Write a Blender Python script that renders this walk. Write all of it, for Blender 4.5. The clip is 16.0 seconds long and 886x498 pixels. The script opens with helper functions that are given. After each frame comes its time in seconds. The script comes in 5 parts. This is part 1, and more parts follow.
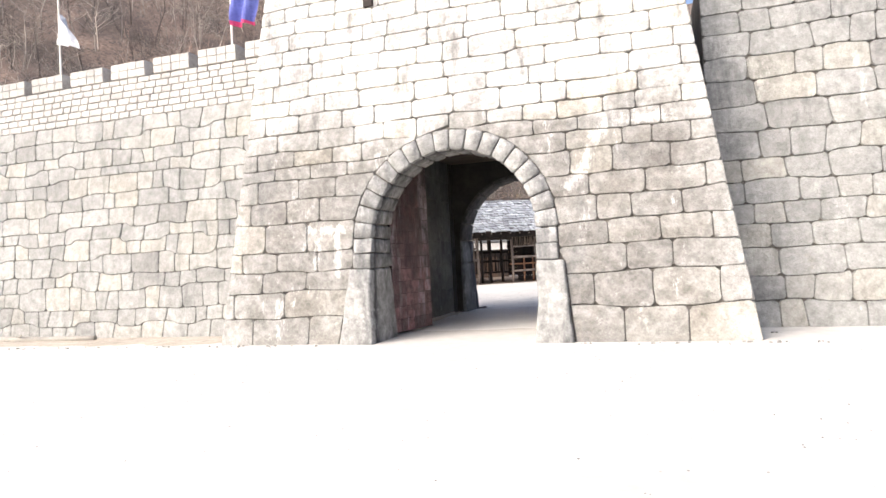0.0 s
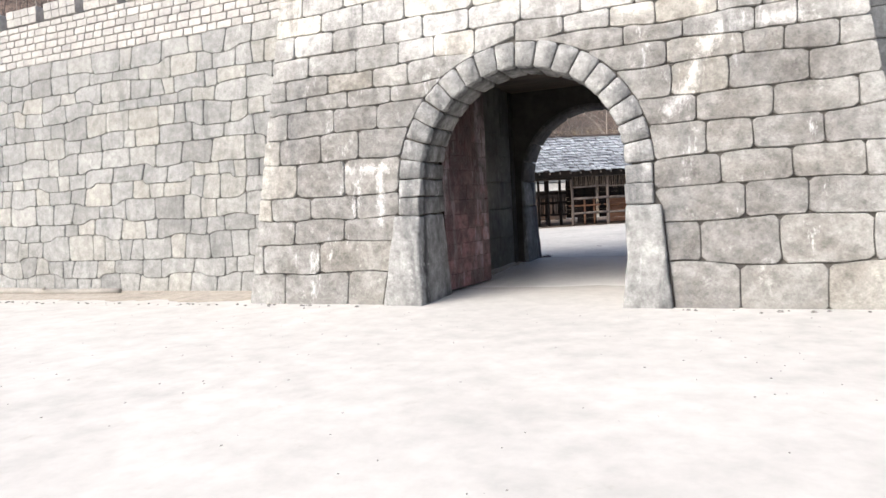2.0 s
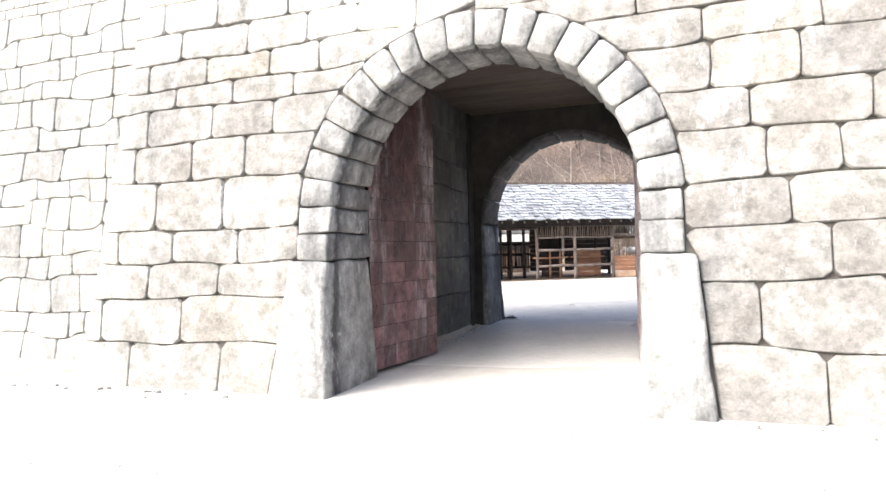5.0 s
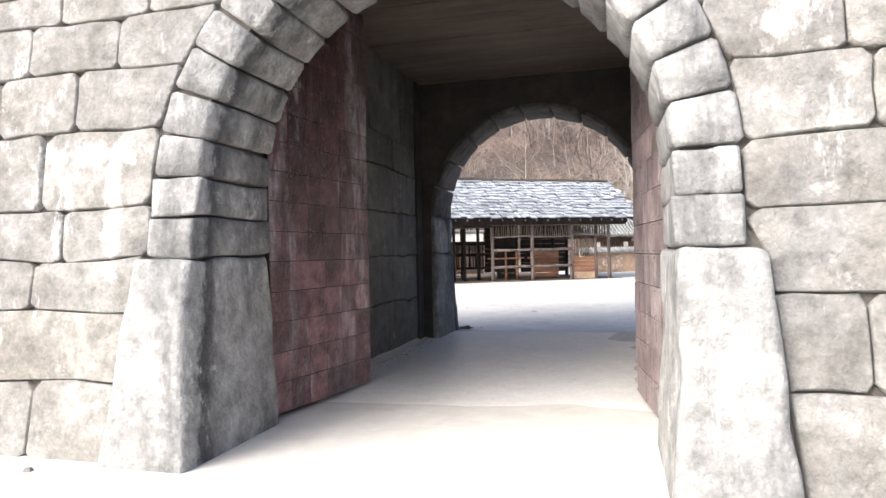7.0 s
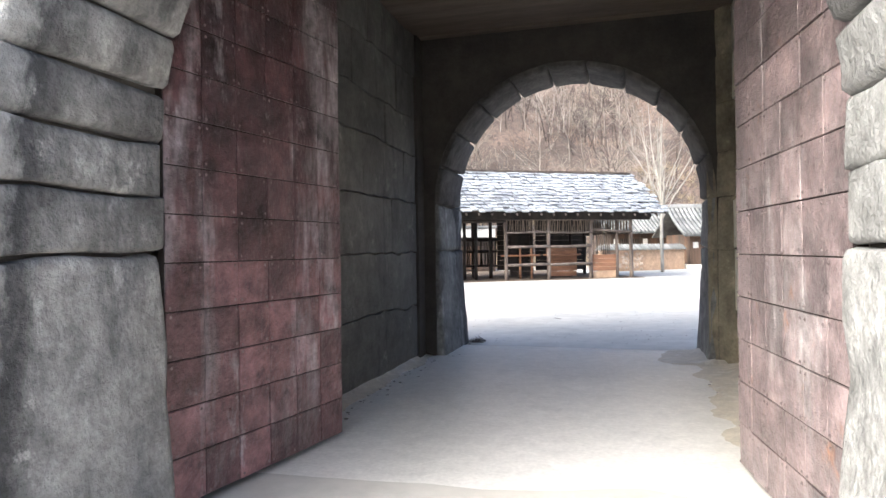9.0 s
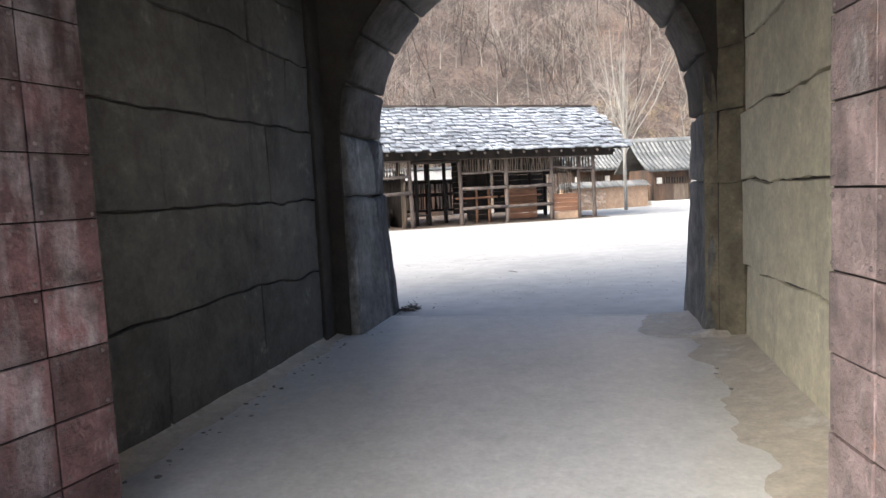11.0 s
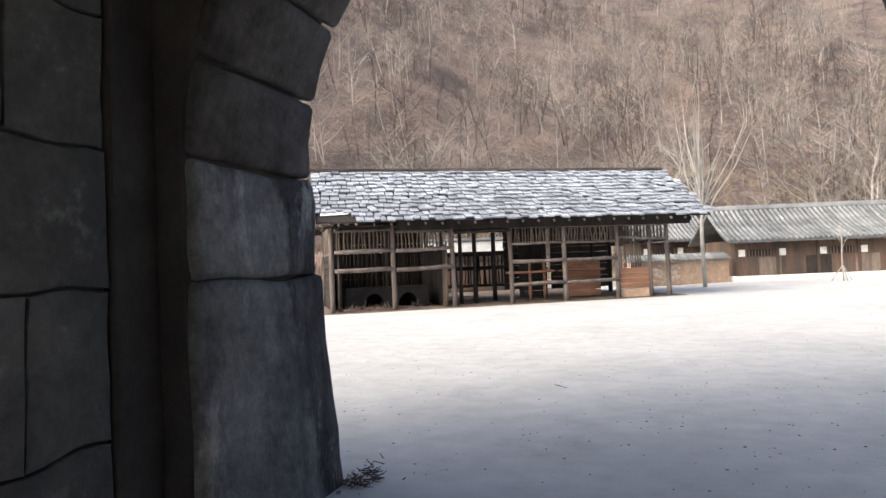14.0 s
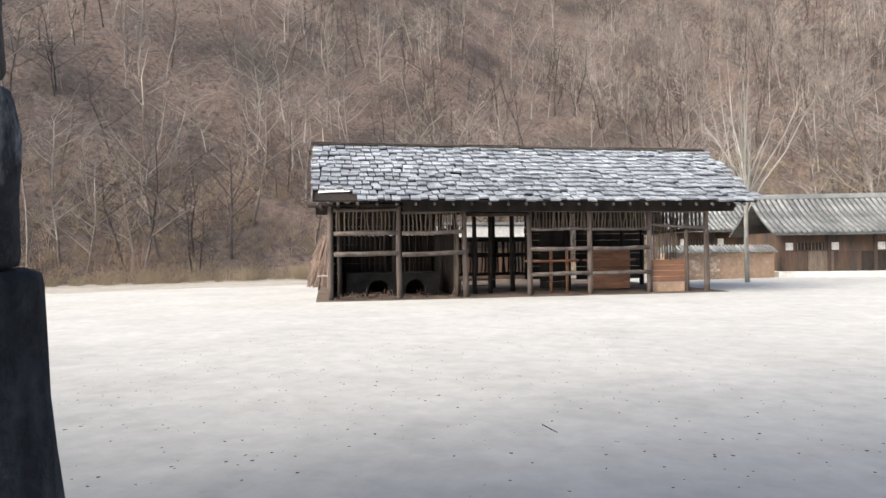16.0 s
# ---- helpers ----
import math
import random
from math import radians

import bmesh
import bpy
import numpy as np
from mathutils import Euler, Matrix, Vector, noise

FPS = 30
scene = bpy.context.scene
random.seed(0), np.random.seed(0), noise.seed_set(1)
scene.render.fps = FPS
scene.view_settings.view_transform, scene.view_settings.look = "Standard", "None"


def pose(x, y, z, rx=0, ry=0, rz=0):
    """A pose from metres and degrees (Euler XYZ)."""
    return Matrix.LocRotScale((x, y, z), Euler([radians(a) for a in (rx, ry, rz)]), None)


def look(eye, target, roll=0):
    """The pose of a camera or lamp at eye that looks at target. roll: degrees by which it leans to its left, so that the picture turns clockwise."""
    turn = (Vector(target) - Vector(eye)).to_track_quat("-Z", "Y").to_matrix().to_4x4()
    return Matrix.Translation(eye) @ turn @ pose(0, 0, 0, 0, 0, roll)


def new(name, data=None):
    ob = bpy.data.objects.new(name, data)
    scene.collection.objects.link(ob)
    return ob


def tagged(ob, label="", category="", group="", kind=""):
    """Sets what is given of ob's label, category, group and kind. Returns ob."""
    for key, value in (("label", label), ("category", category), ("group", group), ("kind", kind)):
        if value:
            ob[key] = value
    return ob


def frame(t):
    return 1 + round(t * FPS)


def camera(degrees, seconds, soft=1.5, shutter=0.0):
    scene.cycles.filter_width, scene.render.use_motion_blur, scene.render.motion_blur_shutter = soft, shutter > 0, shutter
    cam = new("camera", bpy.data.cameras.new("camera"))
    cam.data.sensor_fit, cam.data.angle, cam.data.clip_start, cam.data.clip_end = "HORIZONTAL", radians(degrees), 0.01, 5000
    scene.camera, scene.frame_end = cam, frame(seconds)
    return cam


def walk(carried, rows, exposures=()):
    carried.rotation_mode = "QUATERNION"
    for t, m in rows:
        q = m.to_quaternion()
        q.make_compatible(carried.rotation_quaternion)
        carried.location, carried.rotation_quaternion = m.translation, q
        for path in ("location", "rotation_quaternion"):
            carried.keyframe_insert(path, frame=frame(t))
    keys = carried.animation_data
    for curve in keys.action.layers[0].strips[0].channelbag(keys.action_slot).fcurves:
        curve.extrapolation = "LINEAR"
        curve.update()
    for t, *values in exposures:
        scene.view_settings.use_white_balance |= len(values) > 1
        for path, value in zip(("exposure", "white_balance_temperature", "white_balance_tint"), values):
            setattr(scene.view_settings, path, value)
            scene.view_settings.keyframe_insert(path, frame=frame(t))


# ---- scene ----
cam = camera(68.6, 16.0)

PATH = [
    (0, (3.422, -12.196, 1.607), (2.805, -10.294, 1.644), -2.9),
    (0.5, (3.229, -11.631, 1.643), (2.578, -9.74, 1.681), -2.0),
    (1, (3.043, -11.183, 1.662), (2.417, -9.284, 1.617), -2.5),
    (1.5, (2.747, -10.609, 1.685), (2.065, -8.729, 1.637), -2.8),
    (2, (2.521, -10.118, 1.681), (1.751, -8.277, 1.546), -3.1),
    (2.5, (2.287, -9.513, 1.674), (1.53, -7.662, 1.668), -3.0),
    (3, (2.059, -9.019, 1.659), (1.372, -7.141, 1.685), -3.2),
    (3.2, (1.996, -8.816, 1.655), (1.329, -6.931, 1.682), -3.2),
    (5.3, (1.446, -6.209, 1.572), (0.81, -4.313, 1.581), -0.8),
    (5.5, (1.358, -5.988, 1.578), (0.757, -4.08, 1.56), -0.8),
    (6, (1.187, -5.386, 1.534), (0.618, -3.471, 1.616), -1.1),
    (6.5, (1.12, -4.834, 1.569), (0.638, -2.893, 1.561), -1.9),
    (7, (0.96, -4.21, 1.523), (0.444, -2.277, 1.537), -1.2),
    (7.5, (0.92, -3.647, 1.542), (0.376, -1.723, 1.497), -1.0),
    (8, (0.721, -3.061, 1.483), (0.157, -1.143, 1.498), -1.0),
    (8.2, (0.643, -2.832, 1.501), (0.095, -0.909, 1.524), -0.9),
    (10.3, (0.306, -0.426, 1.548), (-0.246, 1.495, 1.486), -0.7),
    (10.5, (0.313, -0.151, 1.545), (-0.222, 1.774, 1.472), -0.7),
    (11, (0.334, 0.39, 1.524), (-0.109, 2.333, 1.35), -2.7),
    (11.5, (0.276, 1.043, 1.483), (-0.05, 2.996, 1.195), -3.4),
    (12, (0.307, 1.629, 1.565), (0.094, 3.602, 1.311), -3.7),
    (12.5, (0.22, 2.304, 1.522), (-0.014, 4.283, 1.353), -3.3),
    (13, (0.26, 2.9, 1.546), (-0.08, 4.865, 1.382), -2.5),
    (13.5, (0.135, 3.529, 1.533), (-0.338, 5.471, 1.483), -3.1),
    (14, (0.118, 4.144, 1.551), (-0.504, 6.045, 1.605), -2.3),
    (14.5, (0.144, 4.681, 1.553), (-0.473, 6.584, 1.556), -2.1),
    (15, (0.147, 5.348, 1.534), (-0.479, 7.247, 1.481), -0.6),
    (15.5, (0.163, 5.928, 1.575), (-0.49, 7.818, 1.531), -1.4),
    (16, (0.133, 6.59, 1.578), (-0.588, 8.456, 1.586), -0.7),
]
EXPOSURES = [(0, 1.42, 6050, 9), (1.5, 1.36, 5900, 7), (2.2, 1.0, 5800, 7), (3.2, 1.03, 5750, 6), (5.5, 2.05, 5900, 7), (6.0, 1.88, 5850, 7), (7.0, 1.64, 5850, 7), (8.2, 1.92, 5800, 6), (10.5, 2.02, 5750, 3), (11.0, 1.58, 5800, 5), (11.5, 1.36, 5900, 5), (12.0, 0.92, 5900, 5), (12.5, 0.70, 5900, 6), (13.3, 0.58, 5700, 6), (14.2, 1.47, 6000, 6), (15.0, 1.44, 6000, 5), (16, 1.15, 5950, 4)]
walk(cam, [(t, look(eye, target, roll)) for t, eye, target, roll in PATH], EXPOSURES)

# ---- world, sun, exposure ----
SUN_EL, SUN_AZ = 37.0, 36.0      # height, and degrees to the left of the way in from which the light falls
world = bpy.data.worlds.new("sky")
scene.world = world
world.use_nodes = True
wn = world.node_tree
sky = wn.nodes.new("ShaderNodeTexSky")
sky.sky_type = "NISHITA"
sky.sun_disc = False
sky.sun_elevation = radians(SUN_EL)
sky.sun_rotation = radians(180 + SUN_AZ)
sky.air_density, sky.dust_density, sky.ozone_density = 0.6, 7.0, 0.3
wn.links.new(sky.outputs[0], wn.nodes["Background"].inputs[0])
wn.nodes["Background"].inputs[1].default_value = 0.15
sun = new("sun", bpy.data.lights.new("sun", "SUN"))
sun.data.energy, sun.data.angle, sun.data.color = 0.5, radians(55.0), (1.0, 0.965, 0.92)
sx = math.sin(radians(SUN_AZ)) * math.cos(radians(SUN_EL))
sy = math.cos(radians(SUN_AZ)) * math.cos(radians(SUN_EL))
sun.matrix_world = look((-60 * sx, -60 * sy, 60 * math.sin(radians(SUN_EL))), (0, 0, 0))


# ---- materials ----
def surf(name, c1, c2, scale=2.0, rough=0.88, bump=0.35, grain=45.0, tint=0.12, streak=None, streak_at=0.6,
         spots=None, metal=0.0, weather_shade=None, runs=None, band=None, mott=0.24, warm=False, stretch=(1, 1, 1), depth=0.02, patch=None, marks=(), spec=0.3):
    m = bpy.data.materials.new(name)
    m.use_nodes = True
    t = m.node_tree
    b = t.nodes["Principled BSDF"]
    L = t.links.new
    geo = t.nodes.new("ShaderNodeNewGeometry")

    def tex(sc, detail=5.0, stre=(1, 1, 1), rgh=0.6):
        mp = t.nodes.new("ShaderNodeMapping")
        mp.inputs["Scale"].default_value = stre
        L(geo.outputs["Position"], mp.inputs[0])
        n = t.nodes.new("ShaderNodeTexNoise")
        n.inputs["Scale"].default_value = sc
        n.inputs["Detail"].default_value = detail
        n.inputs["Roughness"].default_value = rgh
        L(mp.outputs[0], n.inputs["Vector"])
        return n.outputs["Fac"]

    def ramp(src, a, z):
        r = t.nodes.new("ShaderNodeMapRange")
        r.inputs["From Min"].default_value, r.inputs["From Max"].default_value = a, z
        L(src, r.inputs["Value"])
        return r.outputs[0]

    def mix(f, a, c, kind="MIX"):
        n = t.nodes.new("ShaderNodeMix")
        n.data_type, n.blend_type = "RGBA", kind
        for sock, v in ((n.inputs[0], f), (n.inputs[6], a), (n.inputs[7], c)):
            if isinstance(v, (float, int)):
                sock.default_value = v
            elif isinstance(v, tuple):
                sock.default_value = (*v, 1)
            else:
                L(v, sock)
        return n.outputs[2]

    def grey(src, lo, hi):
        r = t.nodes.new("ShaderNodeMapRange")
        r.inputs["To Min"].default_value, r.inputs["To Max"].default_value = lo, hi
        L(src, r.inputs["Value"])
        return r.outputs[0]

    big = tex(scale, 6, stretch)
    fine = tex(grain, 4, stretch)
    col = mix(ramp(big, 0.35, 0.65), c1, c2)
    if weather_shade:
        z0, z1, wc = weather_shade
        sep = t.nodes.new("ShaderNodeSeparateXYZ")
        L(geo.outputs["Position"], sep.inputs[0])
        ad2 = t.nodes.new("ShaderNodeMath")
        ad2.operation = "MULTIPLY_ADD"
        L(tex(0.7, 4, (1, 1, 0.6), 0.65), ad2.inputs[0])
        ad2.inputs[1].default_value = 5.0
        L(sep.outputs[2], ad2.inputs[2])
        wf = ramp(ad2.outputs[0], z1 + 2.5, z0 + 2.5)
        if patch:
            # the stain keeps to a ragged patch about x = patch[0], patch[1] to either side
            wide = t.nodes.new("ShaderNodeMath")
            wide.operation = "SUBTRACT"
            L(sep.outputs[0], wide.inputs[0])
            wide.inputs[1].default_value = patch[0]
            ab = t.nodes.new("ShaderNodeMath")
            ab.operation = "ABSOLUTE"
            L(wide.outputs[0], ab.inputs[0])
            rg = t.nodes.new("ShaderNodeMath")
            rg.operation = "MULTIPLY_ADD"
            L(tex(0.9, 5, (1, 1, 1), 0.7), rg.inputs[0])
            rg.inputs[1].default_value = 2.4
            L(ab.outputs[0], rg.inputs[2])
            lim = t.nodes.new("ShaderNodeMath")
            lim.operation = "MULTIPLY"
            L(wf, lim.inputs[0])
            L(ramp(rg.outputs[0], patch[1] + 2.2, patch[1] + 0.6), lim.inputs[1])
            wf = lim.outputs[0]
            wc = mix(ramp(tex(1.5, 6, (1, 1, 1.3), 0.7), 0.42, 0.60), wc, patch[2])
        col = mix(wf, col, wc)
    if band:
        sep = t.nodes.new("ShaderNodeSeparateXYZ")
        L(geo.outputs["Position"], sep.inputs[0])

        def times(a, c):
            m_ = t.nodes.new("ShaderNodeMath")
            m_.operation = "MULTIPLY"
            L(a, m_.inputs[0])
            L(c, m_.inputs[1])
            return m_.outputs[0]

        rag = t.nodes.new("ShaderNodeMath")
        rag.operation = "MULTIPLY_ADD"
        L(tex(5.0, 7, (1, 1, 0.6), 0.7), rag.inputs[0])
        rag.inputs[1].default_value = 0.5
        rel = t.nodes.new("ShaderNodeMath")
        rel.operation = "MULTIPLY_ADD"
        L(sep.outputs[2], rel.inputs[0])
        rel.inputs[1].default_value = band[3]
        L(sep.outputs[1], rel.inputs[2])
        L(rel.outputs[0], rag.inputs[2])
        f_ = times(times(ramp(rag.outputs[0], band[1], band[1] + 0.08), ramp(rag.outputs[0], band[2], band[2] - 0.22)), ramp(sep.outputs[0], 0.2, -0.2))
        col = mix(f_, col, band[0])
    if runs:
        col = mix(ramp(tex(1.7, 6, (1.3, 1.3, 0.4), 0.75), 0.60, 0.68), col, runs)
    for xa, za, xb, zb, wd, mc in marks:
        # a smear of lime that ran along the line a to b
        flat = t.nodes.new("ShaderNodeVectorMath")
        flat.operation = "MULTIPLY"
        L(geo.outputs["Position"], flat.inputs[0])
        flat.inputs[1].default_value = (1, 0, 1)
        pa = t.nodes.new("ShaderNodeVectorMath")
        pa.operation = "SUBTRACT"
        L(flat.outputs[0], pa.inputs[0])
        pa.inputs[1].default_value = (xa, 0, za)
        dt = t.nodes.new("ShaderNodeVectorMath")
        dt.operation = "DOT_PRODUCT"
        L(pa.outputs[0], dt.inputs[0])
        q2 = (xb - xa) ** 2 + (zb - za) ** 2
        dt.inputs[1].default_value = ((xb - xa) / q2, 0, (zb - za) / q2)
        hh = ramp(dt.outputs["Value"], 0.0, 1.0)
        on = t.nodes.new("ShaderNodeVectorMath")
        on.operation = "SCALE"
        on.inputs[0].default_value = (xb - xa, 0, zb - za)
        L(hh, on.inputs["Scale"])
        off = t.nodes.new("ShaderNodeVectorMath")
        off.operation = "DISTANCE"
        L(pa.outputs[0], off.inputs[0])
        L(on.outputs[0], off.inputs[1])
        rg = t.nodes.new("ShaderNodeMath")
        rg.operation = "MULTIPLY_ADD"
        L(tex(8.0, 8, (1, 1, 0.7), 0.8), rg.inputs[0])
        rg.inputs[1].default_value = 4.6 * wd
        L(off.outputs["Value"], rg.inputs[2])
        col = mix(ramp(rg.outputs[0], 3.2 * wd, 2.2 * wd), col, mc)
    if streak:
        col = mix(ramp(tex(1.0, 5, (1.6, 1.6, 0.35), 0.7), streak_at, streak_at + 0.12), col, streak)
    if spots:
        col = mix(ramp(tex(2.6, 7, (1, 1, 1), 0.75), 0.6, 0.72), col, spots)
    col = mix(1.0, col, grey(ramp(fine, 0.3, 0.7), 0.9, 1.09), "MULTIPLY")
    col = mix(1.0, col, grey(ramp(tex(grain * 0.2, 9, stretch, 0.75), 0.33, 0.67), 1 - mott, 1 + 0.75 * mott), "MULTIPLY")
    if tint:
        oi = t.nodes.new("ShaderNodeObjectInfo")
        col = mix(1.0, col, grey(oi.outputs["Random"], 1 - tint, 1 + tint), "MULTIPLY")
        if warm:
            col = mix(ramp(oi.outputs["Random"], 0.62, 1.0), col, mix(1.0, col, (1.03, 1.0, 0.935), "MULTIPLY"))
            col = mix(ramp(oi.outputs["Random"], 0.22, 0.0), col, mix(1.0, col, (1.0, 0.99, 0.985), "MULTIPLY"))
        ri = t.nodes.new("ShaderNodeNewGeometry")
        col = mix(1.0, col, grey(ri.outputs["Random Per Island"], 1 - tint, 1 + tint), "MULTIPLY")
    L(col, b.inputs["Base Color"])
    b.inputs["Metallic"].default_value = metal
    L(grey(big, max(0, rough - 0.1), min(1, rough + 0.1)), b.inputs["Roughness"])
    b.inputs["Specular IOR Level"].default_value = spec
    if bump:
        ad = t.nodes.new("ShaderNodeMath")
        L(fine, ad.inputs[0])
        L(tex(grain * 0.22, 4, stretch), ad.inputs[1])
        bp = t.nodes.new("ShaderNodeBump")
        bp.inputs["Strength"].default_value, bp.inputs["Distance"].default_value = bump, depth
        L(ad.outputs[0], bp.inputs["Height"])
        L(bp.outputs[0], b.inputs["Normal"])
    return m


LIME = (0.54, 0.53, 0.51)
M_STONE = surf("pale_stone", (0.475, 0.467, 0.44), (0.39, 0.385, 0.366), 1.3, 0.9, 0.65, 30, 0.13, (0.20, 0.197, 0.188), 0.55, (0.46, 0.452, 0.42), weather_shade=(3.7, 4.7, (0.255, 0.248, 0.232)), patch=(-0.3, 4.9, (0.182, 0.173, 0.158)),
               marks=((1.95, 2.93, 2.22, 3.15, 0.14, LIME), (2.25, 3.15, 2.36, 3.60, 0.13, LIME), (2.42, 3.68, 2.68, 4.02, 0.15, LIME), (2.72, 4.06, 3.75, 4.08, 0.12, LIME),
                      (-3.60, 2.40, -2.72, 2.38, 0.11, LIME), (-2.88, 2.40, -2.87, 1.45, 0.09, LIME),),
               runs=(0.53, 0.525, 0.51), mott=0.42, warm=True, depth=0.035)
M_STONE_G = surf("grey_stone", (0.30, 0.298, 0.284), (0.225, 0.224, 0.215), 1.1, 0.9, 0.8, 30, 0.15, (0.175, 0.175, 0.17), 0.56, (0.31, 0.298, 0.27), runs=(0.37, 0.365, 0.35), mott=0.36, warm=True)
M_BRICK = surf("pale_brick_stone", (0.42, 0.40, 0.37), (0.33, 0.32, 0.30), 1.5, 0.9, 0.4, 45, 0.12, (0.26, 0.25, 0.24), 0.6)
# west passage wall: its shade is put into this dark base colour
M_INNER_SHADED = surf("passage_stone", (0.122, 0.12, 0.108), (0.068, 0.069, 0.064), 0.8, 0.75, 0.6, 26, 0.16, (0.045, 0.045, 0.044), 0.56, (0.18, 0.176, 0.155), mott=0.36)
M_FLOOR = surf("worn_concrete", (0.72, 0.702, 0.665), (0.66, 0.645, 0.612), 0.8, 0.33, 0.1, 30, 0, (0.58, 0.566, 0.54), 0.60, (0.62, 0.605, 0.57), depth=0.002, mott=0.12, spec=0.8)
# east passage wall: ochre, raised to carry the light on that side
M_OCHRE_LIT = surf("ochre_passage_stone", (0.70, 0.65, 0.50), (0.56, 0.53, 0.415), 0.9, 0.8, 0.3, 26, 0.06, (0.40, 0.38, 0.30), 0.58, (0.72, 0.675, 0.52), mott=0.2, depth=0.012)
# splayed corner stones, darker and more olive than the wall beside them
M_OLIVE = surf("dark_olive_stone", (0.25, 0.22, 0.155), (0.12, 0.105, 0.077), 1.6, 0.88, 0.5, 26, 0.08, (0.10, 0.088, 0.066), 0.53, (0.34, 0.31, 0.23), mott=0.4)
M_BLACKISH = surf("blackish_plaster", (0.06, 0.054, 0.047), (0.035, 0.032, 0.03), 1.2, 0.9, 0.4, 25, 0.05)
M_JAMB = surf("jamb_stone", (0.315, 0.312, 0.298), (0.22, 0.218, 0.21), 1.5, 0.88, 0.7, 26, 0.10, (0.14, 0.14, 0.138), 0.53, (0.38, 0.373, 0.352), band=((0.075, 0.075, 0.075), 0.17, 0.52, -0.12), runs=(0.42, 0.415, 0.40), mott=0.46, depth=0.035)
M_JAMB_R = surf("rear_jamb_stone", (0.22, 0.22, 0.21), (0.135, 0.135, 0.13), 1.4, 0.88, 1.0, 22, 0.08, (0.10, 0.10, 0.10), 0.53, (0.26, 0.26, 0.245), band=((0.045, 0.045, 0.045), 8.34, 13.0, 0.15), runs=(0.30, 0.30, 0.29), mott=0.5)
M_VAULT = surf("dark_arch_stone", (0.115, 0.106, 0.096), (0.065, 0.06, 0.056), 1.4, 0.88, 1.0, 22, 0.12, (0.045, 0.043, 0.04), 0.55, mott=0.5)
M_VERGE = surf("tan_soil", (0.40, 0.358, 0.30), (0.31, 0.274, 0.225), 0.5, 0.95, 0.4, 20, 0, (0.23, 0.195, 0.155), 0.58, (0.44, 0.40, 0.34), depth=0.02, mott=0.3)
M_SANDY = surf("tan_sand", (0.42, 0.382, 0.325), (0.345, 0.308, 0.258), 0.5, 0.95, 0.2, 12, 0, None, 0.6, (0.38, 0.345, 0.29), depth=0.01, mott=0.2)
M_MORTAR = surf("brown_mortar", (0.145, 0.133, 0.117), (0.095, 0.088, 0.078), 3, 0.95, 0.4, 60, 0)
M_GROUND = surf("packed_sand", (0.52, 0.50, 0.463), (0.46, 0.444, 0.412), 0.35, 0.95, 0.0, 3.0, 0, None, 0.62, (0.44, 0.415, 0.37), mott=0.1)
M_DIRT = surf("brown_dirt", (0.56, 0.51, 0.425), (0.46, 0.415, 0.34), 1.6, 0.55, 0.3, 40, 0, (0.66, 0.635, 0.585), 0.54, (0.46, 0.41, 0.335), depth=0.004, mott=0.2, spec=0.6)
M_HILL = surf("leaf_litter", (0.215, 0.155, 0.123), (0.085, 0.069, 0.058), 0.12, 0.95, 0.6, 14.0, 0, (0.07, 0.058, 0.05), 0.52, (0.26, 0.19, 0.15), depth=0.1, mott=0.6)
M_BARK = surf("bare_bark", (0.36, 0.318, 0.275), (0.14, 0.122, 0.108), 0.12, 0.9, 0.0, 8, 0.42)
M_BARK_D = surf("dark_bark", (0.085, 0.068, 0.059), (0.045, 0.037, 0.033), 2, 0.9, 0.0, 12, 0.25)
M_BARK_P = surf("pale_bark", (0.36, 0.335, 0.295), (0.255, 0.238, 0.21), 3, 0.85, 0.3, 30, 0.12)
M_BRUSH = surf("dry_brush", (0.36, 0.255, 0.205), (0.13, 0.098, 0.08), 0.16, 0.95, 0.0, 8, 0.4)
M_LOG = surf("weathered_log", (0.145, 0.115, 0.098), (0.068, 0.053, 0.045), 3, 0.85, 0.6, 40, 0.18, stretch=(1, 1, 0.15))
M_RAIL = surf("weathered_rail", (0.18, 0.147, 0.128), (0.09, 0.072, 0.062), 3, 0.85, 0.6, 40, 0.18)
M_STICK = surf("wattle_stick", (0.17, 0.132, 0.10), (0.095, 0.075, 0.058), 3, 0.85, 0.4, 40, 0.25, stretch=(1, 1, 0.2))
# near-black: the stable's inner shade is put into this wood colour
M_DARKWOOD = surf("near_black_wood", (0.034, 0.025, 0.020), (0.016, 0.0135, 0.012), 2, 0.8, 0.4, 30, 0.2, stretch=(1, 1, 0.2))
M_ORANGE = surf("reddish_board", (0.25, 0.125, 0.07), (0.15, 0.078, 0.048), 2, 0.75, 0.4, 30, 0.15, stretch=(0.3, 0.3, 2))
M_SHINGLE = surf("grey_wood_shingle", (0.335, 0.35, 0.372), (0.205, 0.216, 0.232), 1.6, 0.8, 0.5, 50, 0.24)
M_CLAY = surf("clay_plaster", (0.50, 0.345, 0.23), (0.40, 0.275, 0.185), 1.2, 0.95, 0.4, 25, 0.06)
M_CLAYSTONE = surf("clay_set_stone", (0.46, 0.33, 0.23), (0.56, 0.46, 0.36), 3, 0.95, 0.3, 25, 0.15)
M_TILE = surf("grey_roof_tile", (0.25, 0.25, 0.242), (0.14, 0.144, 0.142), 1.0, 0.75, 0.3, 20, 0.18)
# pan tiles darker than the covers: shade between the ribs is put into colour
M_PAN = surf("shaded_pan_tile", (0.115, 0.116, 0.113), (0.065, 0.067, 0.067), 1.4, 0.8, 0.3, 20, 0.1)
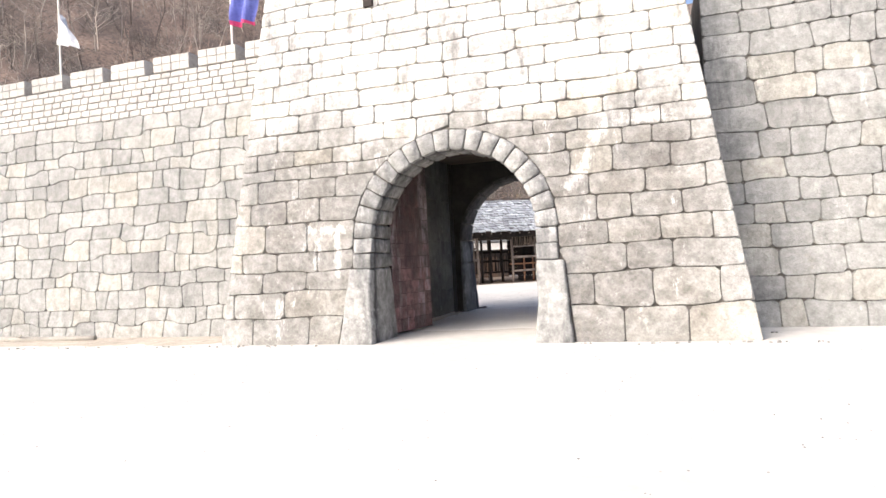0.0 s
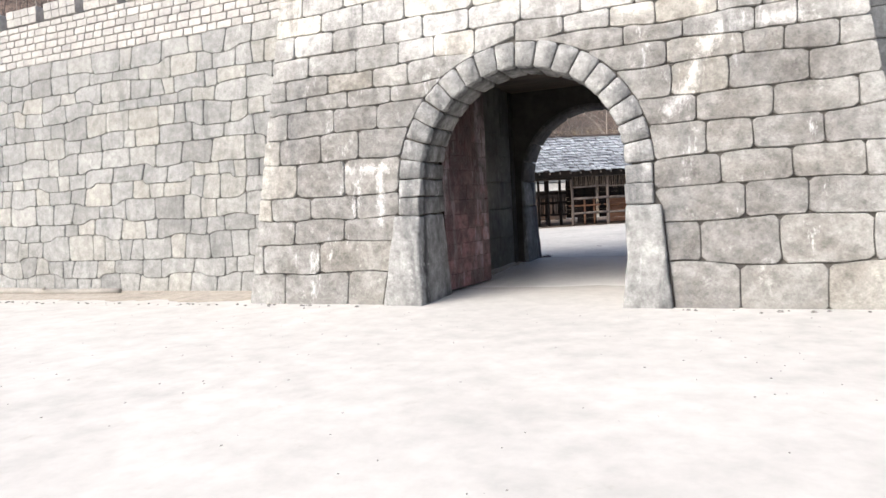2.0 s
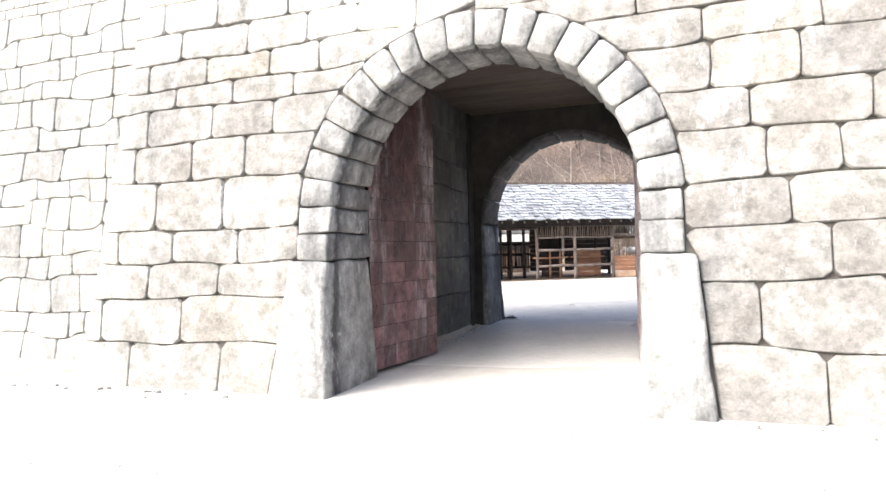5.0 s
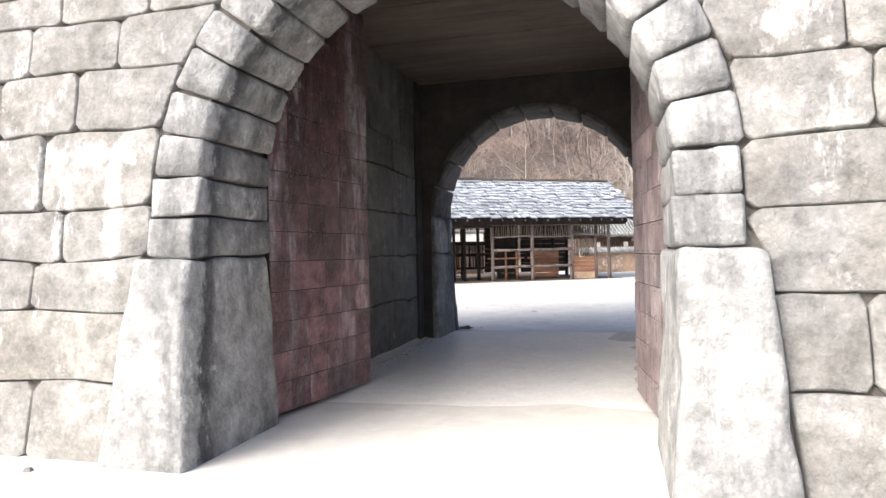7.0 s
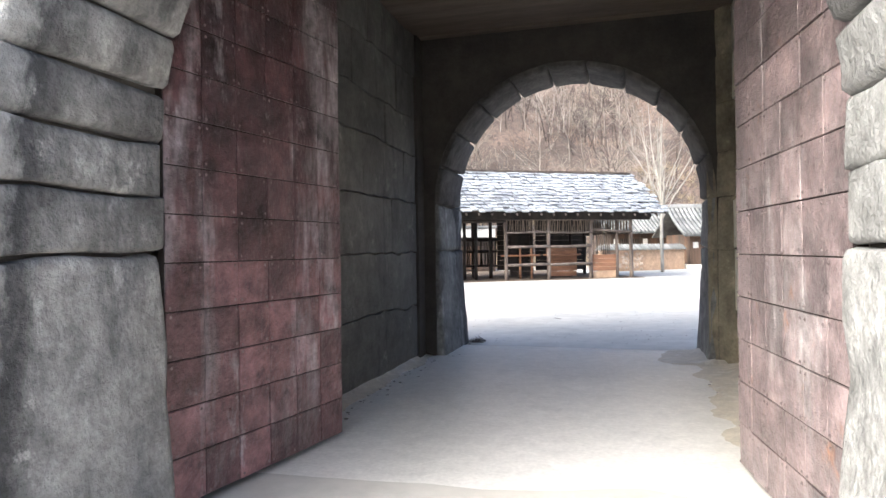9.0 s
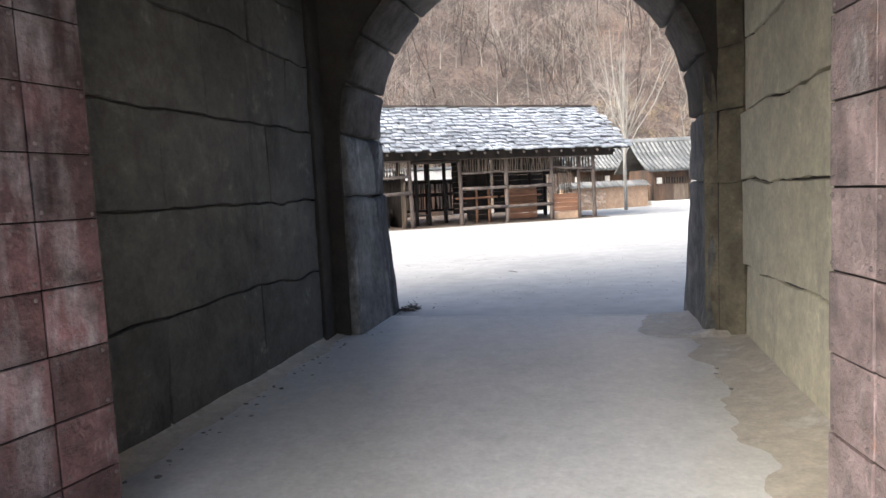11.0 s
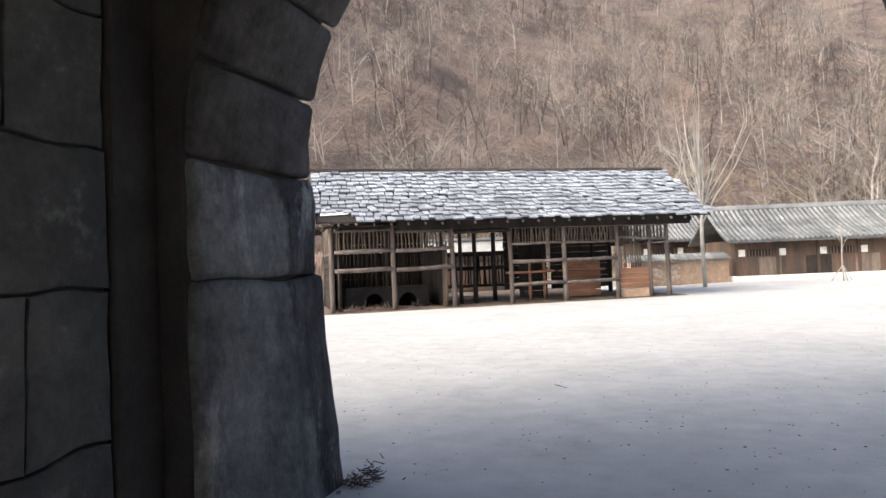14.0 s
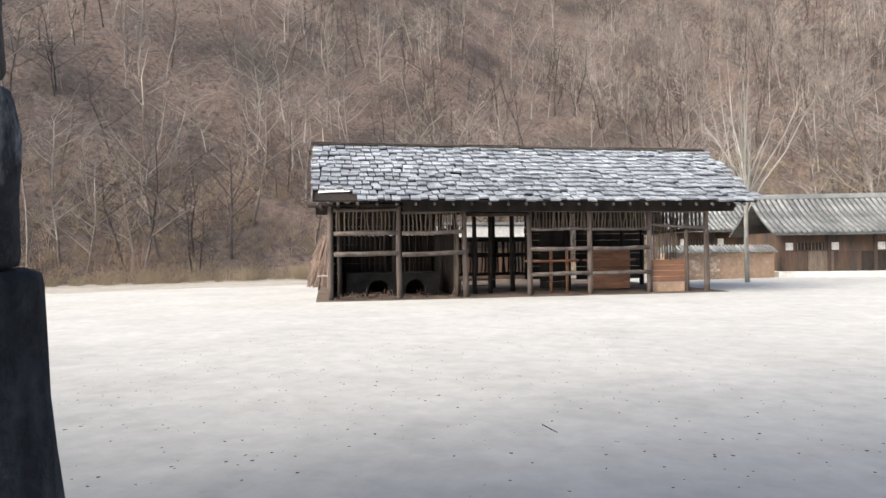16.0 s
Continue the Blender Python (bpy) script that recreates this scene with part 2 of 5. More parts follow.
M_EARTH = surf("trodden_stable_earth", (0.17, 0.125, 0.09), (0.085, 0.065, 0.05), 0.9, 0.95, 0.4, 30, 0, (0.24, 0.19, 0.14), 0.6, depth=0.01)
M_WHITE = surf("white_plaster", (0.74, 0.72, 0.67), (0.62, 0.60, 0.55), 1.0, 0.9, 0.2, 25, 0.03)
M_PLANK = surf("dark_plank", (0.11, 0.066, 0.042), (0.042, 0.037, 0.034), 0.8, 0.8, 0.3, 25, 0.22, stretch=(1.5, 1.5, 0.2))
# west leaf: passage shade put into the dark upper colour; paler wear and scuffs below
M_PLATE = surf("red_door_plate", (0.10, 0.05, 0.052), (0.045, 0.032, 0.034), 3.4, 0.32, 0.8, 22, 0.40, (0.27, 0.24, 0.247), 0.52, (0.26, 0.23, 0.236), mott=0.75, weather_shade=(0.9, 2.2, (0.155, 0.083, 0.086)), runs=(0.27, 0.245, 0.25), spec=0.5)
M_PLATE_E = surf("scuffed_door_plate", (0.235, 0.175, 0.172), (0.155, 0.125, 0.124), 3.0, 0.38, 0.8, 22, 0.22, (0.32, 0.29, 0.285), 0.55, (0.27, 0.13, 0.07), mott=0.6, runs=(0.34, 0.315, 0.31), spec=0.5)
M_RIVET = surf("iron_rivet", (0.27, 0.23, 0.225), (0.15, 0.12, 0.12), 8, 0.5, 0.0, 30, 0.1, metal=0.3)
M_BEAM = surf("ceiling_timber", (0.135, 0.105, 0.08), (0.082, 0.066, 0.053), 1.2, 0.85, 0.3, 25, 0.1, stretch=(0.2, 1, 1))
M_FLAGW = surf("white_cloth", (0.78, 0.78, 0.77), (0.70, 0.70, 0.70), 2, 0.9, 0.1, 60, 0)
M_FLAGB = surf("blue_cloth", (0.13, 0.15, 0.42), (0.10, 0.11, 0.34), 2, 0.9, 0.1, 60, 0)
M_FLAGR = surf("red_cloth", (0.55, 0.06, 0.16), (0.45, 0.05, 0.13), 2, 0.9, 0.1, 60, 0)
M_STRAW = surf("dry_straw", (0.46, 0.37, 0.25), (0.33, 0.265, 0.18), 3, 0.95, 0.5, 40, 0.2)
M_MUD = surf("near_black_mud", (0.022, 0.020, 0.018), (0.010, 0.0095, 0.009), 1.5, 0.95, 0.5, 20, 0.05)
M_PEBBLE = surf("pebble", (0.36, 0.34, 0.31), (0.22, 0.21, 0.2), 5, 0.9, 0.2, 60, 0.25)
M_LEAF = surf("fallen_leaf", (0.14, 0.095, 0.06), (0.085, 0.065, 0.05), 5, 0.9, 0.0, 60, 0.3)


# ---- helpers ----
def mesh_of(name, verts, faces, mat, smooth=False):
    me = bpy.data.meshes.new(name)
    me.from_pydata([tuple(v) for v in verts], [], faces)
    me.materials.append(mat)
    if smooth:
        me.polygons.foreach_set("use_smooth", [True] * len(me.polygons))
    me.update()
    return me


def put(name, verts, faces, mat, parent=None, label="", smooth=False):
    ob = new(name, mesh_of(name, verts, faces, mat, smooth))
    if parent:
        ob.parent = parent
    if label:
        ob["label"] = label
    return ob


def part(name, bm, mat, parent=None, label="", smooth=False):
    me = bpy.data.meshes.new(name)
    bmesh.ops.recalc_face_normals(bm, faces=bm.faces[:])
    bm.to_mesh(me)
    bm.free()
    me.materials.append(mat)
    if smooth:
        me.polygons.foreach_set("use_smooth", [True] * len(me.polygons))
    ob = new(name, me)
    if parent:
        ob.parent = parent
    if label:
        ob["label"] = label
    return ob


def empty(name, m=None):
    ob = new(name)
    ob.empty_display_size = 0.2
    if m:
        ob.matrix_world = m
    return ob


def big_mesh(name, verts, quads, mat, parent=None, smooth=False):
    """verts (n,3) and quads (m,4) arrays, quickly."""
    me = bpy.data.meshes.new(name)
    k = quads.shape[1]
    me.vertices.add(len(verts))
    me.vertices.foreach_set("co", np.ascontiguousarray(verts, dtype=np.float32).ravel())
    me.loops.add(quads.size)
    me.loops.foreach_set("vertex_index", np.ascontiguousarray(quads, dtype=np.int32).ravel())
    me.polygons.add(len(quads))
    me.polygons.foreach_set("loop_start", np.arange(0, quads.size, k, dtype=np.int32))
    me.polygons.foreach_set("loop_total", np.full(len(quads), k, dtype=np.int32))
    if smooth:
        me.polygons.foreach_set("use_smooth", np.ones(len(quads), dtype=bool))
    me.materials.append(mat)
    me.update(calc_edges=True)
    ob = new(name, me)
    if parent:
        ob.parent = parent
    return ob


def box_bm(x0, x1, y0, y1, z0, z1, bevel=0.0, bm=None):
    bm = bm or bmesh.new()
    made = bmesh.ops.create_cube(bm, size=1, matrix=Matrix.LocRotScale(((x0 + x1) / 2, (y0 + y1) / 2, (z0 + z1) / 2), None, (x1 - x0, y1 - y0, z1 - z0)))
    if bevel:
        edges = list({e for v in made["verts"] for e in v.link_edges})
        bmesh.ops.bevel(bm, geom=edges, offset=bevel, segments=2, affect="EDGES", profile=0.6)
    return bm


def n1(x, k=0.0):
    return noise.noise(Vector((x, k * 7.31, k * 1.7 + 3.1)))


def pole_data(a, b, r0, r1, sides=7, wob=0.0, seed=0.0, segs=4):
    """A round, slightly crooked pole from a to b."""
    a, b = Vector(a), Vector(b)
    d = b - a
    up = d.normalized()
    p = up.orthogonal().normalized()
    q = up.cross(p)
    vs, fs = [], []
    for i in range(segs + 1):
        f = i / segs
        off = (p * n1(f * 2.2 + seed, 1.0) + q * n1(f * 2.2 + seed, 2.0)) * wob * math.sin(math.pi * f) if wob else Vector()
        r = (r0 + (r1 - r0) * f) * (1 + 0.12 * n1(f * 5 + seed, 3.0))
        for j in range(sides):
            an = 2 * math.pi * j / sides
            vs.append(a + d * f + off + (p * math.cos(an) + q * math.sin(an)) * r * (1 + 0.08 * n1(j * 1.7 + f, seed)))
    for i in range(segs):
        for j in range(sides):
            k = (j + 1) % sides
            fs.append((i * sides + j, i * sides + k, (i + 1) * sides + k, (i + 1) * sides + j))
    fs.append(tuple(range(sides - 1, -1, -1)))
    fs.append(tuple(segs * sides + j for j in range(sides)))
    return vs, fs


def pole(name, a, b, r0, r1, mat, parent=None, label="", sides=7, wob=0.0, seed=0.0, segs=4):
    vs, fs = pole_data(a, b, r0, r1, sides, wob, seed, segs)
    return put(name, vs, fs, mat, parent, label, True)


# ---- stones ----
def stone_mesh(poly, to3, mat, name="stone", deep=0.14, round_=0.028, bulge=0.02, seed=0.0):
    """One rounded stone from its outline (u, v); to3(u, v, w) lays it on the wall, w outwards."""
    n = len(poly)
    cx = sum(p[0] for p in poly) / n
    cz = sum(p[1] for p in poly) / n
    tilt_u, tilt_v = 0.012 * n1(seed, 4.0), 0.012 * n1(seed, 5.0)
    vs = []
    for w, r in ((-deep, 0.0), (-round_, 0.0), (0.0, round_ * 0.9)):
        for (u, v) in poly:
            du, dv = cx - u, cz - v
            le = math.hypot(du, dv) or 1
            k = min(0.4, r / le)
            ww = w + (0.0 if w == -deep else (tilt_u * (u - cx) + tilt_v * (v - cz)) * 4 + 0.008 * n1(u * 4 + seed, v * 0.6))
            vs.append(to3(u + du * k, v + dv * k, ww))
    vs.append(to3(cx + 0.03 * n1(seed, 8), cz, bulge * (1 + 0.8 * n1(seed, 9.0))))
    fs = []
    for ring in (0, 1):
        for i in range(n):
            j = (i + 1) % n
            fs.append((ring * n + i, ring * n + j, (ring + 1) * n + j, (ring + 1) * n + i))
    for i in range(n):
        fs.append((2 * n + i, 2 * n + (i + 1) % n, 3 * n))
    return vs, fs


def area(poly):
    return 0.5 * sum(a[0] * b[1] - b[0] * a[1] for a, b in zip(poly, poly[1:] + poly[:1]))


def lay_courses(levels, ends, joints, to3, mat, parent, wob=0.03, gap=0.009, keepout=None, name="stone", rng=None, width=(0.6, 1.1),
                deep=0.14, bulge=0.012, arch=None, limit=300, jog=0.03, round_=0.017, crack=False, step=0.0):
    """Courses of uneven stones between the levels. ends(z): left and right end. joints: for a course, given joints (others by chance)."""
    made = 0
    pool_v, pool_f = [], []
    for k in range(len(levels) - 1):
        bed = lambda x, z: z + (wob * n1(x * 0.9, z * 3.3) + 0.4 * wob * n1(x * 3.1, z * 3.3 + 0.7) + (step * math.tanh(16 * n1(x * 0.62, z * 2.1 + 5)) if z < levels[-1] else 0) if z > 0.1 else 0)
        lo = lambda x, k=k: bed(x, levels[k])
        hi = lambda x, k=k: bed(x, levels[k + 1])
        zm = (levels[k] + levels[k + 1]) / 2
        a, b = ends(zm)
        xs = [x for x in joints.get(k, ()) if a + 0.15 < x < b - 0.15]
        hole = None
        if arch:
            ax, az, ao = arch
            top = levels[k + 1]
            if top < az + ao - 0.05:
                half = ao if top < az else math.sqrt(ao * ao - (top - az) ** 2)
                hole = (ax - half, ax + half)
                xs = [x for x in xs if not hole[0] - 0.2 < x < hole[1] + 0.2] + list(hole)
        allx = [a] + sorted(xs) + [b]
        full = [a]
        for p, q in zip(allx, allx[1:]):
            x = p
            if q - p > width[1] * 1.35:
                while q - x > width[1] * 1.3:
                    x += rng.uniform(*width)
                    if q - x > width[0] * 0.6:
                        full.append(x)
            full.append(q)
        for i, (p, q) in enumerate(zip(full, full[1:])):
            if hole and p > hole[0] - 0.01 and q < hole[1] + 0.01:
                continue
            random_l = n1(p * 5.3, k + 0.3) * jog
            random_r = n1(q * 5.3, k + 0.3) * jog
            zlo, zhi = levels[k], levels[k + 1]
            jl = lambda z: (p if i else ends(z)[0]) + (random_l * (z - zm) * 3 if i else 0)
            jr = lambda z: (q if i < len(full) - 2 else ends(z)[1]) + (random_r * (z - zm) * 3 if i < len(full) - 2 else 0)
            poly = []
            along = [0.004 + 0.992 * j / 15 for j in range(16)] if crack else (0.05, 0.16, 0.28, 0.4, 0.5, 0.6, 0.72, 0.84, 0.95) if step > 0.05 else (0.07, 0.36, 0.66, 0.93)
            upright = (0.02, 0.2, 0.4, 0.6, 0.8, 0.98) if crack else (0.12, 0.5, 0.88)
            for f in along:
                x = jl(zlo) + (jr(zlo) - jl(zlo)) * f
                poly.append((x, lo(x) + gap))
            for f in upright:
                z = lo(q) + (hi(q) - lo(q)) * f
                poly.append((jr(z) - gap, z))
            for f in reversed(along):
                x = jl(zhi) + (jr(zhi) - jl(zhi)) * f
                poly.append((x, hi(x) - gap))
            for f in reversed(upright):
                z = lo(p) + (hi(p) - lo(p)) * f
                poly.append((jl(z) + gap, z))
            if crack:
                poly = [(u + 0.012 * noise.noise(Vector((u * 2, v * 5, 3.0))), v + 0.03 * noise.noise(Vector((u * 4, v * 2, 7.0))) + 0.006 * noise.noise(Vector((u * 17, v * 9, k)))) for u, v in poly]
            jt = 0.003 if crack else min(0.014, 0.03 * (levels[k + 1] - levels[k]))
            poly = [(u + jt * n1(u * 9 + v * 4, k + 2.2), v + jt * n1(v * 9 + u * 5, k + 4.4)) for u, v in poly]
            if keepout:
                poly = [keepout(u, v) for u, v in poly]
                slim = []
                for u, v in poly:
                    if not slim or math.hypot(u - slim[-1][0], v - slim[-1][1]) > 0.012:
                        slim.append((u, v))
                poly = slim
            if len(poly) < 4 or area(poly) < 0.012:
                continue
            vs, fs = stone_mesh(poly, to3, mat, name, deep, round_, bulge, p * 3.7 + k * 11.3)
            if made < limit:
                ob = put(name, vs, fs, mat, parent, "", True)
                ob.data.polygons.foreach_set("use_smooth", [len(f) == 4 for f in fs])
            else:
                o = len(pool_v)
                pool_v += [tuple(v) for v in vs]
                pool_f += [tuple(o + j for j in f) for f in fs]
            made += 1
    if pool_v:
        ob = put(name + "_rest", pool_v, pool_f, mat, parent, "", True)
        ob.data.polygons.foreach_set("use_smooth", [len(f) == 4 for f in pool_f])
        ob["kind"] = "stuff"


# ---- ground and hillside ----
def foot_y(x):
    return float(np.interp(x, (-140, -80, -50, -33, -22, -5, 10, 40, 90, 160), (-90, -22, 10, 31, 43, 55, 62, 68, 72, 72)))


def hill_z(x, y):
    d = (y - foot_y(x)) * 0.78
    if d < -3:
        return -0.6
    h = 0.62 * max(d, 0) ** 1.02 + 0.04 * min(d, 0)
    h += min(1, max(d, 0) / 12) * (3.2 * n1(x * 0.035, y * 0.006) + 1.1 * n1(x * 0.13 + 9, y * 0.02))
    h += min(1, max(d, 0) / 2) * 0.35 * noise.noise(Vector((x * 0.4, y * 0.4, 2)))
    return h - 0.12


gx = np.concatenate([np.linspace(-400, -30, 12)[:-1], np.linspace(-30, 30, 121), np.linspace(30, 400, 12)[1:]])
gy = np.concatenate([np.linspace(-400, -16, 12)[:-1], np.linspace(-16, 44, 121), np.linspace(44, 400, 12)[1:]])
gv = np.array([(x, y, 0.006 * noise.noise(Vector((x * 0.5, y * 0.5, 0))) + 0.003 * noise.noise(Vector((x * 2, y * 2, 4))) if abs(x) < 29 and -15 < y < 43 else 0.0)
               for y in gy for x in gx])
nx = len(gx)
gi = np.array([(j * nx + i, j * nx + i + 1, (j + 1) * nx + i + 1, (j + 1) * nx + i) for j in range(len(gy) - 1) for i in range(nx - 1)])
ground = tagged(big_mesh("ground", gv, gi, M_GROUND, None, True), "pale packed sandy earth of the castle yard", "ground", kind="structure")

hx = np.linspace(-135, 140, 150)
rows_ = np.concatenate([np.linspace(-4, 30, 40), np.linspace(32, 132, 44)])
hv = np.array([(x, foot_y(x) + r / 0.78, hill_z(x, foot_y(x) + r / 0.78)) for r in rows_ for x in hx])
hi_ = np.array([(j * 150 + i, j * 150 + i + 1, (j + 1) * 150 + i + 1, (j + 1) * 150 + i) for j in range(len(rows_) - 1) for i in range(149)])
tagged(big_mesh("backdrop", hv, hi_, M_HILL, None, True), "steep winter hillside under brown leaf litter", "hillside", kind="structure")

# bare tan soil where the yard meets the slope
def verge(name, label, reach, z, mat):
    xs = np.linspace(-60, 14, 150)
    offs = ((reach, 1.0, -0.015), (reach - 0.8, 1.0, z), (1.0, 0.2, z + 0.01), (-2.0, 0.0, z + 0.02))
    vs = [(x, foot_y(x) - off + jit * (2.4 * n1(x * 0.3, reach) + 1.1 * n1(x * 1.3, reach + 1) + 0.5 * n1(x * 4.1, reach)), zz) for x in xs for off, jit, zz in offs]
    tagged(put(name, vs, [(4 * i + k, 4 * i + k + 4, 4 * i + k + 5, 4 * i + k + 1) for i in range(149) for k in range(3)], mat, None, "", True), label, "soil", kind="structure")


verge("sandy_verge", "pale tan sand where the yard nears the slope", 13.0, 0.014, M_SANDY)
verge("dirt_verge", "brown soil verge at the foot of the slope", 7.0, 0.03, M_VERGE)


def tree_sticks(rng, height, limbs, twigs, r0, spread=0.55, start=0.35):
    """Sticks (a, b, ra, rb) of one bare tree, rooted at the origin."""
    out = []
    p = np.zeros(3)
    pts = [p]
    lean = rng.normal(0, 0.14, 2)
    for i in range(4):
        p = p + np.array([lean[0] + rng.normal(0, 0.11), lean[1] + rng.normal(0, 0.11), 1.0]) * height / 4.6
        pts.append(p)
    for i in range(4):
        out.append((pts[i], pts[i + 1], r0 * (1 - i * 0.22), r0 * (1 - (i + 1) * 0.22)))
    for l in range(limbs):
        f = start + (1 - start) * (l + rng.random()) / limbs
        s = f * 4
        i = min(3, int(s))
        a = pts[i] + (pts[i + 1] - pts[i]) * (s - i)
        an = rng.random() * 6.283
        le = height * (0.42 - 0.2 * f) * (0.7 + 0.6 * rng.random())
        d = np.array([math.cos(an) * spread, math.sin(an) * spread, 0.75 + 0.3 * rng.random()])
        d /= np.linalg.norm(d)
        mid = a + d * le * 0.5
        d2 = d + rng.normal(0, 0.2, 3) + np.array([0, 0, 0.15])
        b = mid + d2 / np.linalg.norm(d2) * le * 0.55
        rl = r0 * (1 - f * 0.8) * 0.5
        out += [(a, mid, rl, rl * 0.65), (mid, b, rl * 0.65, rl * 0.25)]
        for w in range(twigs):
            g = 0.25 + 0.75 * rng.random()
            o = a + (mid - a) * g * 2 if g < 0.5 else mid + (b - mid) * (g - 0.5) * 2
            dd = d + rng.normal(0, 0.5, 3)
            dd /= np.linalg.norm(dd)
            tl = le * (0.25 + 0.3 * rng.random())
            e = o + dd * tl
            out.append((o, e, rl * 0.3, rl * 0.1))
            dd2 = dd + rng.normal(0, 0.5, 3)
            out.append((o + dd * tl * 0.5, o + dd * tl * 0.5 + dd2 / np.linalg.norm(dd2) * tl * 0.6, rl * 0.22, rl * 0.08))
    return out


def sticks_arrays(sticks, sides=3):
    V, F = [], []
    ang = np.arange(sides) * 2 * math.pi / sides
    for a, b, ra, rb in sticks:
        d = b - a
        d = d / (np.linalg.norm(d) + 1e-9)
        p = np.cross(d, (0.3, 0.9, 0.1))
        p /= np.linalg.norm(p) + 1e-9
        q = np.cross(d, p)
        o = len(V) * sides
        ring = np.outer(np.cos(ang), p) + np.outer(np.sin(ang), q)
        n = len(V) * sides
        V += [a + ring * ra, b + ring * rb]
        for j in range(sides):
            k = (j + 1) % sides
            F.append((n + j, n + k, n + sides + k, n + sides + j))
    return np.concatenate(V), np.array(F)


def forest(name, spots, templates, mat, rng, thick=1.0):
    VV, FF, o = [], [], 0
    for x, y, z, s in spots:
        v, f = templates[rng.integers(len(templates))]
        an = rng.random() * 6.283
        c, sn = math.cos(an), math.sin(an)
        R = np.array([[c, -sn, 0], [sn, c, 0], [0, 0, 1]])
        VV.append(v @ R.T * s + (x, y, z))
        FF.append(f + o)
        o += len(v)
    return big_mesh(name, np.concatenate(VV), np.concatenate(FF), mat)


rng = np.random.default_rng(7)
tall = [sticks_arrays(tree_sticks(rng, 6.2 + 2.2 * rng.random(), 14, 7, 0.07, 1.25, 0.22)) for _ in range(9)]
slim = [sticks_arrays(tree_sticks(rng, 9.0, 10, 4, 0.085, 0.6, 0.4)) for _ in range(4)]
shrub = [sticks_arrays(tree_sticks(rng, 2.4, 10, 4, 0.03, 1.5, 0.04)) for _ in range(6)]


def slope_spots(n, r0, r1, power, x0, x1, clump, small, span):
    """Spots on the slope, gathered in clumps of about clump metres."""
    out = []
    while len(out) < n:
        r = r0 + (r1 - r0) * rng.random() ** power
        x = rng.uniform(x0, x1)
        y = foot_y(x) + r / 0.78
        if noise.noise(Vector((x / clump, y / clump, small * 9))) + rng.normal(0, 0.12) < -0.02:
            continue
        out.append((x, y, hill_z(x, y) - 0.15, small + span * rng.random()))
    return out


tagged(forest("woods", slope_spots(760, 1, 97, 1.5, -74, 36, 9, 0.65, 0.75), tall, M_BARK, rng), "bare grey-brown winter trees covering the hillside", "woods", kind="stuff")
# same trees in dark bark, whose colour supplies the shadows between the pale ones
tagged(forest("dark_woods", slope_spots(440, 1, 97, 1.5, -74, 36, 7, 0.6, 0.7), tall, M_BARK_D, rng), "dark leafless trees putting shadow among the woods", "woods", kind="stuff")
tagged(forest("slender_woods", slope_spots(110, 3, 90, 1.1, -80, 48, 12, 0.8, 0.6), slim, M_BARK_D, rng), "tall slender bare trunks on the slope", "woods", kind="stuff")
tagged(forest("undergrowth", slope_spots(1700, -1.5, 80, 1.7, -66, 34, 6, 0.5, 0.9), shrub, M_BRUSH, rng), "tangled reddish-brown brush on the slope", "undergrowth", kind="stuff")
spots = []
grassy = [sticks_arrays([(np.array([rng.normal(0, 0.12), rng.normal(0, 0.12), 0]), np.array([rng.normal(0, 0.4), rng.normal(0, 0.4), 0.35 + 0.5 * rng.random()]), 0.008, 0.002) for _ in range(26)]) for _ in range(5)]
for _ in range(2600):
    r = -3.5 + 17 * rng.random() ** 1.4
    x = rng.uniform(-60, 20)
    y = foot_y(x) + r / 0.78
    spots.append((x, y, max(0, hill_z(x, y)) - 0.03, 0.6 + 0.9 * rng.random()))
tagged(forest("dry_grass", spots, grassy, M_STRAW, rng), "tufts of dry straw-coloured grass at the slope's foot", "grass", kind="stuff")


# ---- gate tower ----
BAT = 0.12                      # lean of the faces
F0 = -0.15                      # face at the ground
AX, AZ, AR, AO = -0.40, 2.15, 1.70, 2.12      # front arch: centre, springing, inner and outer radius
BX, BZ, BR, BO = -0.36, 2.20, 1.81, 2.25      # rear arch
HX0, HX1, DY0, DY1 = -2.42, 1.70, 1.15, 7.02  # passage
TOP, CEIL = 7.9, 4.55
BACK0 = 8.47


def face_y(z):
    return F0 + BAT * z


def tower_ends(z):
    return -5.72 + 0.115 * z, 5.10 - 0.14 * z


def jamb_edge(z):
    """Outer edges of the arch's jambs, below its springing."""
    return -2.83 + 0.17 * z, 1.97 - 0.10 * z


def keep_arch(u, v):
    z = max(v, 0.0)
    if z < AZ:
        a, b = jamb_edge(z) if z < 1.53 else (AX - AO, AX + AO)
        if a < u < b:
            return (a - 0.012, v) if u < AX else (b + 0.012, v)
        return u, v
    d = math.hypot(u - AX, v - AZ)
    if d < AO + 0.012:
        k = (AO + 0.012) / (d or 1)
        return AX + (u - AX) * k, AZ + (v - AZ) * k
    return u, v


def front3(u, v, w):
    return Vector((u, face_y(v) - w, v + w * BAT))


def arch_outline(cx, cz, r, x0, x1, z1, n=24):
    """A wall's outline with an arched gap down to the ground."""
    pts = [(x0, 0), (cx - r, 0)]
    pts += [(cx - r * math.cos(math.pi * i / n), cz + r * math.sin(math.pi * i / n)) for i in range(n + 1)]
    pts += [(cx + r, 0), (x1, 0), (x1, z1), (x0, z1)]
    return pts


